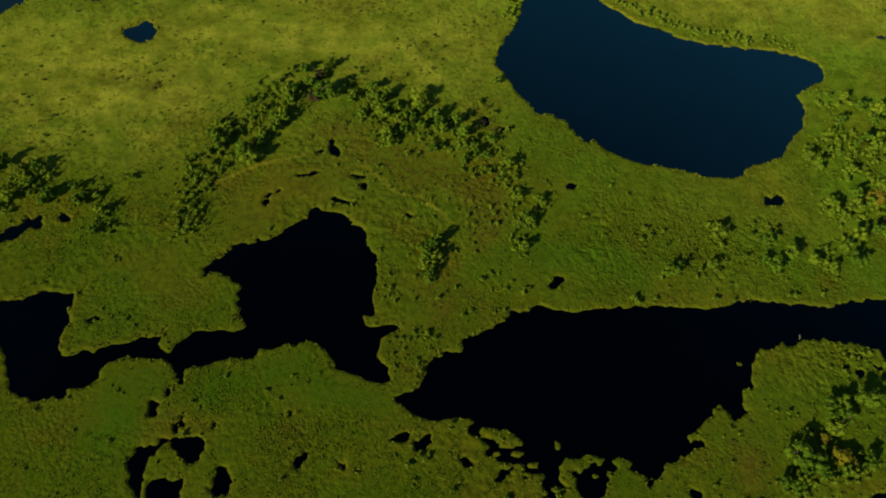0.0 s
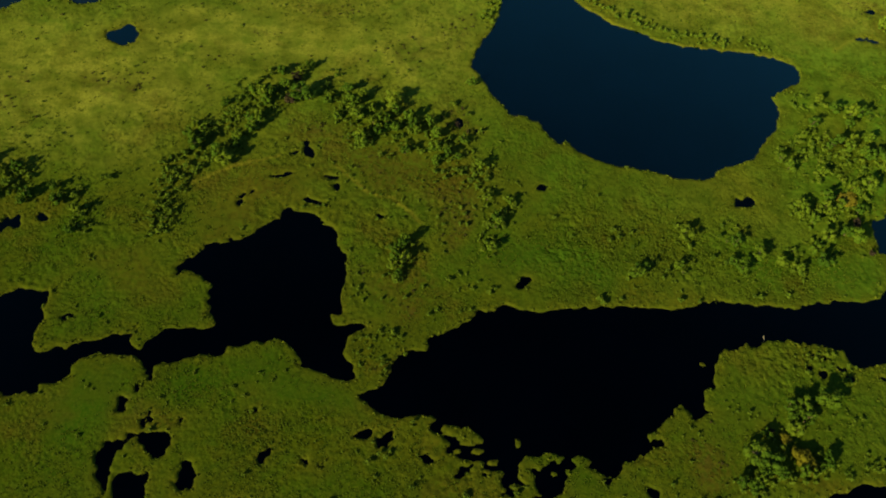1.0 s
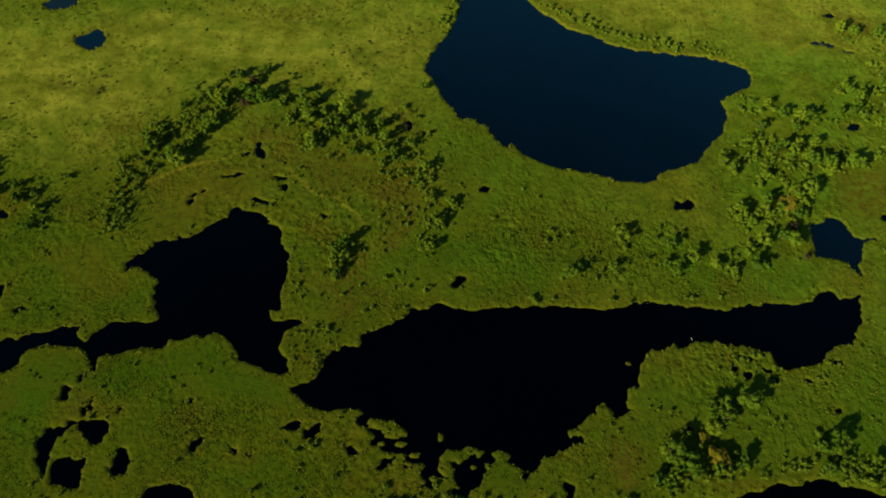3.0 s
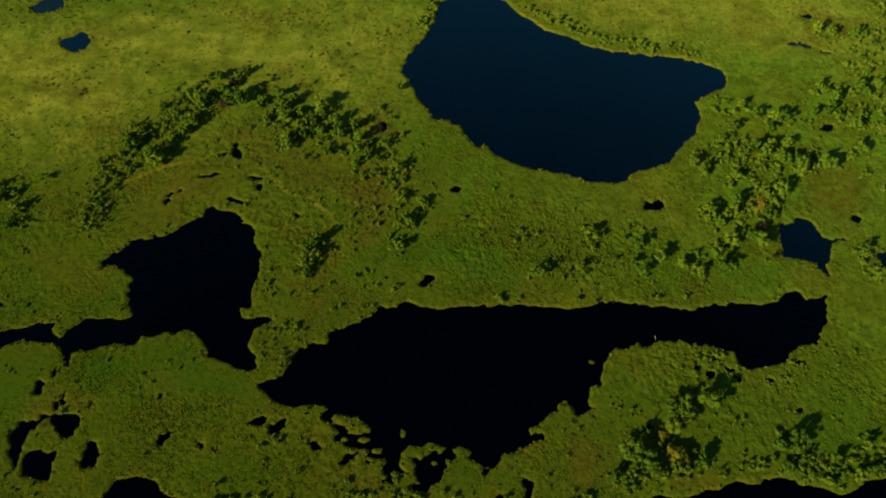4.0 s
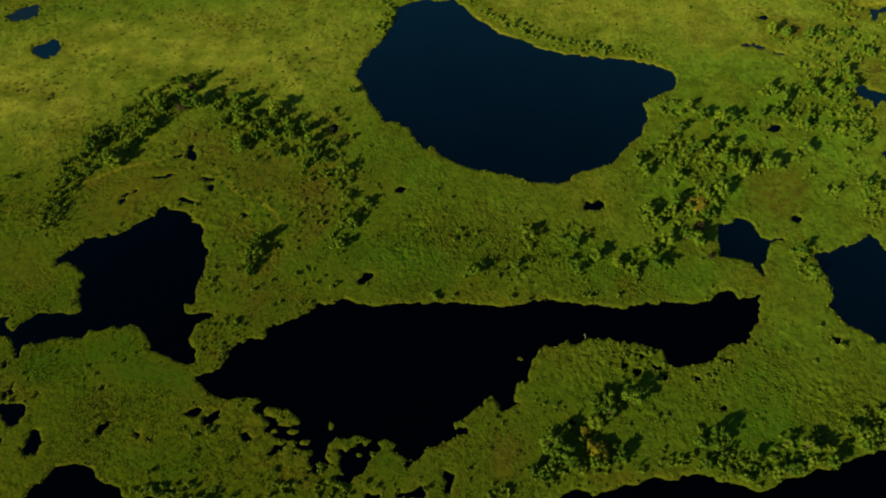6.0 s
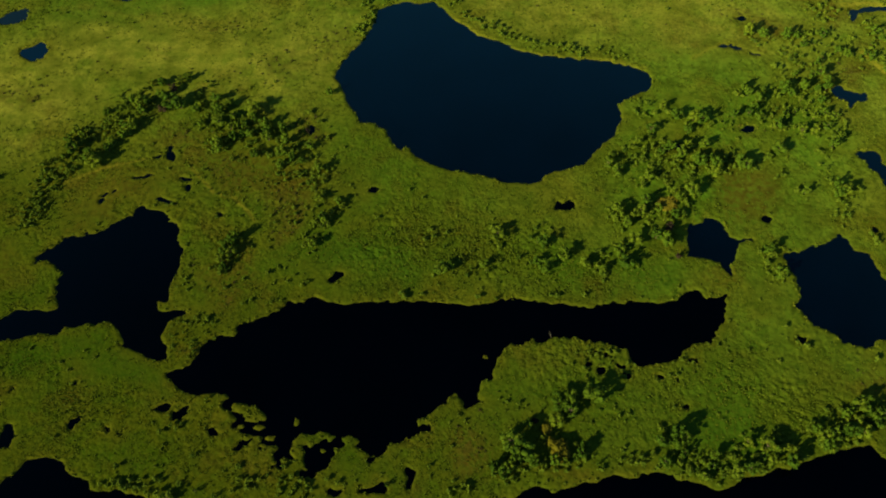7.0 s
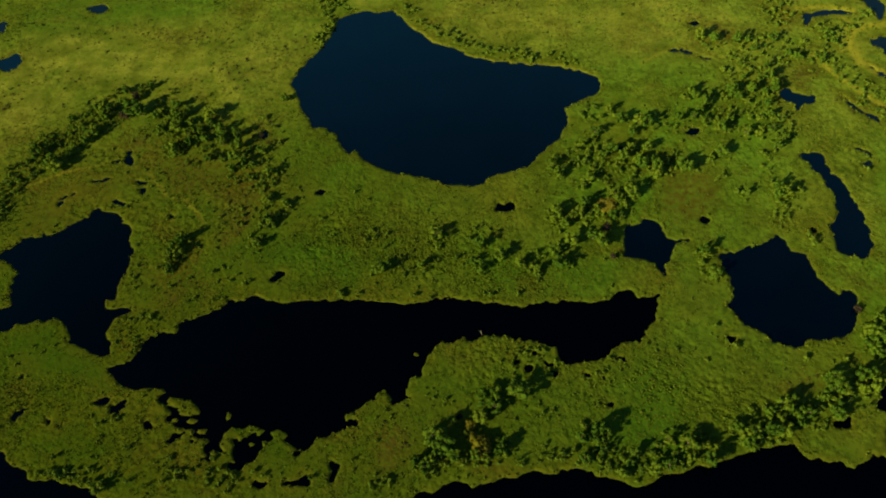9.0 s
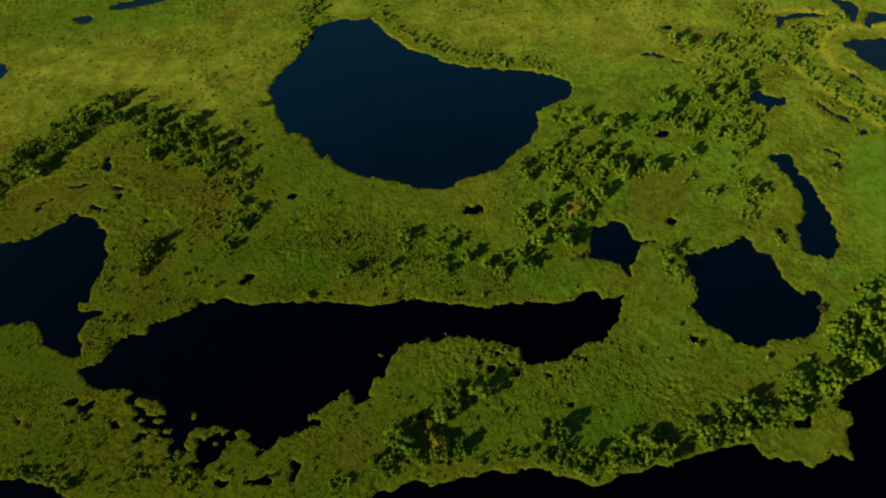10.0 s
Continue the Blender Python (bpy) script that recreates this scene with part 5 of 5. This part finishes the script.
def plant_trees():
    places, under = grove_places()
    order = sorted(range(len(places)), key=lambda k: -places[k][2])
    as_tree, as_bush = order[:290], order[290:580]
    rng = np.random.default_rng(9)
    kinds = {}
    words = {0: "leafy green marsh tree with a rounded uneven crown", 1: "yellowing ochre tree with a rounded crown", 2: "rusty brown bush with dry leaves"}
    for number, k in enumerate(as_tree + as_bush):
        x, y, h, kind = places[k]
        name = "tree" if number < len(as_tree) else "bush"
        z = float(sample(HEIGHT, [x], [y])[0])
        look_of = (name, kind, int(rng.integers(7 if kind == 0 else 2)))
        s, low = h / 5.0, 0.72 if kind == 1 else 1.0
        wide = s * 1.08 if kind or k < len(LONE) else 0.84 * s if y < 180 else 0.87 * s**0.7
        m = pose(x, y, z - 0.05, 0, 0, rng.uniform(0, 360)) @ Matrix.Diagonal((wide * rng.uniform(0.85, 1.2), wide * rng.uniform(0.85, 1.2), s * low * rng.uniform(0.85, 1.1), 1))
        if look_of in kinds:
            copy_thing(kinds[look_of], m)
            continue
        seed = 100 + 10 * look_of[2] + kind
        label = words[kind] if name == "tree" or kind == 2 else words[kind].replace("tree", "bush").replace("marsh bush", "bush")
        ob = tree(seed, 5.0, 5.7 if kind == 1 else rng.uniform(3.1, 4.1), LEAVES[kind] if kind or name == "tree" else THICKET, label, name, 26 if kind == 1 else 10 if name == "tree" else 7, 420 if kind == 1 else 300 if name == "tree" else 190, 0.30 if kind == 1 else 0.24)
        ob.matrix_basis = m
        kinds[look_of] = ob
    pieces = []
    for v in range(4):
        r = np.random.default_rng(70 + v)
        co, tris = leafy(r, lobes_of(r, 0.85, 1.1, 4), 42, 0.125, core=1)
        mine = [places[k] for k in order[580 + v::4]] + under[v::4]
        if mine:
            pieces.append(joined("thicket", co, tris, [(x, y, float(sample(HEIGHT, [x], [y])[0]) - 0.1, h) for x, y, h, _ in mine], 80 + v))
    if pieces:
        stuff("thicket", pieces, THICKET, "dense low green bushes filling the groves", "bushes")
    return places


TREES = plant_trees()


def strew(count, seed, keep):
    """Places on land in the fine part of the ground, thinned by keep(x, y, shore)."""
    rng = np.random.default_rng(seed)
    x, y = rng.uniform(GX[X_LOW] + 1, GX[X_LOW + X_CORE - 1] - 1, count), rng.uniform(GY[Y_LOW] + 1, GY[Y_LOW + Y_CORE - 1] - 1, count)
    shore = sample(SHORE, x, y)
    good = (shore > 0.25) & (rng.random(count) < keep(x, y, shore))
    return x[good], y[good], rng


def plant_scrub():
    """Low bushes: on the banks, round the groves and in loose drifts over the marsh."""
    tx, ty = np.array([t[0] for t in TREES]), np.array([t[1] for t in TREES])

    def keep(x, y, shore):
        close = np.zeros(len(x))
        for a, b in zip(tx, ty):
            close = np.maximum(close, ((x - a) ** 2 + (y - b) ** 2 < 36))
        pale, thick, lush = patches(PALE, x, y), patches(SCRUBBY, x, y), patches(LUSH, x, y)
        drift = np.clip(value_noise(x, y, 22.0, 41) * 1.2 + value_noise(x, y, 6.0, 42) * 0.8 - 0.25, 0, 1)
        return np.clip((0.014 + 0.34 * drift) * (1 - 0.8 * pale) * (1 - 0.6 * lush) * (1 - 0.9 * patches(SMOOTH, x, y)) + 0.30 * thick + 0.16 * close + 0.4 * np.exp(-((shore - 0.4) / 0.8) ** 2), 0, 1)

    x, y, rng = strew(34000, 51, keep)
    z, s = sample(HEIGHT, x, y), 0.55 + 1.5 * rng.beta(1.0, 3.2, len(x))
    pieces = []
    for v in range(3):
        r = np.random.default_rng(60 + v)
        co, tris = leafy(r, lobes_of(r, 0.62, 1.25, 3), 16, 0.17, core=1)
        mine = slice(v, None, 3)
        pieces.append(joined("scrub", co, tris, list(zip(x[mine], y[mine], z[mine] - 0.08, s[mine])), 63 + v))
    stuff("scrub", pieces, SCRUB, "low green bushes strewn over the marsh", "bushes")


def plant_heath():
    """Bronze dwarf shrubs in their patches, and a few strewn over the dry meadow."""
    x, y, rng = strew(60000, 57, lambda x, y, shore: np.clip(patches(HEATHY, x, y) * np.clip(0.35 + 0.9 * value_noise(x, y, 4.0, 46), 0, 1) * 0.95 + 0.05 * patches(PALE, x, y) * np.clip(value_noise(x, y, 14.0, 47) * 2, 0, 1), 0, 1))
    r = np.random.default_rng(58)
    co, tris = leafy(r, lobes_of(r, 0.5, 1.2, 3), 14, 0.16, core=1)
    places = list(zip(x, y, sample(HEIGHT, x, y) - 0.08, 0.45 + 1.25 * rng.beta(1.1, 2.6, len(x))))
    stuff("heath", [joined("heath", co, tris, places, 59)], HEATH, "bronze twiggy dwarf shrubs in dry patches", "bushes")


def plant_reed():
    """A loose rim of reed tufts along every shore."""
    x, y, rng = strew(230000, 54, lambda x, y, shore: np.clip(0.22 + 0.7 * value_noise(x, y, 5.0, 44), 0, 1) * (shore < 1.3))
    co, tris = leafy(np.random.default_rng(66), lobes_of(np.random.default_rng(67), 0.5, 1.3, 2), 10, 0.22, core=1)
    places = list(zip(x, y, sample(HEIGHT, x, y) - 0.12, rng.uniform(0.4, 1.2, len(x))))
    stuff("reed", [joined("reed", co, tris, places, 68)], REED, "yellow-green reed tufts rimming the lakes", "reeds")


def plant_sedge():
    """Tussocks of sedge and grass."""
    def keep(x, y, shore):
        bare = (1 - 0.8 * patches(PALE, x, y)) * (1 - 0.5 * patches(LUSH, x, y)) * (1 - 0.93 * patches(SMOOTH, x, y))
        return bare * np.clip(0.34 + 0.75 * value_noise(x, y, 13.0, 43) + 0.35 * value_noise(x, y, 4.0, 45) + 0.35 * np.exp(-shore) + 0.5 * patches(TUSSOCKY, x, y), 0.03, 1)

    x, y, rng = strew(140000, 52, keep)
    z, s = sample(HEIGHT, x, y), (0.35 + 0.85 * rng.beta(1.4, 2.4, len(x))) * (1 + 0.5 * patches(TUSSOCKY, x, y))
    co = [np.array([0, 0, -0.1])]
    tris = []
    r = np.random.default_rng(3)
    for k in range(6):
        a = 1.047 * k + r.uniform(-0.3, 0.3)
        out, side = np.array([math.cos(a), math.sin(a), 0]), np.array([-math.sin(a), math.cos(a), 0])
        i = len(co)
        co += [side * 0.28, -side * 0.28, out * r.uniform(0.5, 0.9) + np.array([0, 0, r.uniform(0.35, 0.8)])]
        tris.append((i, i + 1, i + 2))
    stuff("sedge", [joined("sedge", np.array(co), np.array(tris), list(zip(x, y, z - 0.05, s)), 53)], SEDGE, "tussocks of yellow-green sedge and grass", "grass")


plant_scrub()
plant_heath()
plant_reed()
plant_sedge()


# ---- a dead branch that leans out over the big lake ----
def dead_branch(x, y):
    root = new("dead_branch")
    root.matrix_basis = pose(x, y, 0.1, 0, 0, 130)
    bm = bmesh.new()
    for a, b, r0, r1 in (((0, 0, -0.4), (0.5, 0, 1.0), 0.12, 0.09), ((0.5, 0, 1.0), (1.5, 0.2, 1.6), 0.09, 0.04), ((0.5, 0, 1.0), (0.6, 0.7, 1.9), 0.06, 0.03), ((1.0, 0.1, 1.3), (1.3, -0.5, 1.9), 0.05, 0.02)):
        a, b = Vector(a), Vector(b)
        made = bmesh.ops.create_cone(bm, segments=6, radius1=r0, radius2=r1, depth=(b - a).length)
        bmesh.ops.transform(bm, matrix=Matrix.Translation((a + b) / 2) @ (b - a).to_track_quat("Z", "Y").to_matrix().to_4x4(), verts=made["verts"])
    me = bpy.data.meshes.new("branch")
    bm.to_mesh(me)
    bm.free()
    bleached = Nodes("bleached_wood")
    bleached.set(Base_Color=bleached.ramp(bleached.noise(5), (0.3, (0.22, 0.20, 0.15)), (0.7, (0.40, 0.37, 0.30))), Roughness=0.85)
    part("branch", me, bleached.mat, root)
    tagged(root, "pale bleached dead branch leaning over the lake", "branch")


dead_branch(148.5, 172.6)
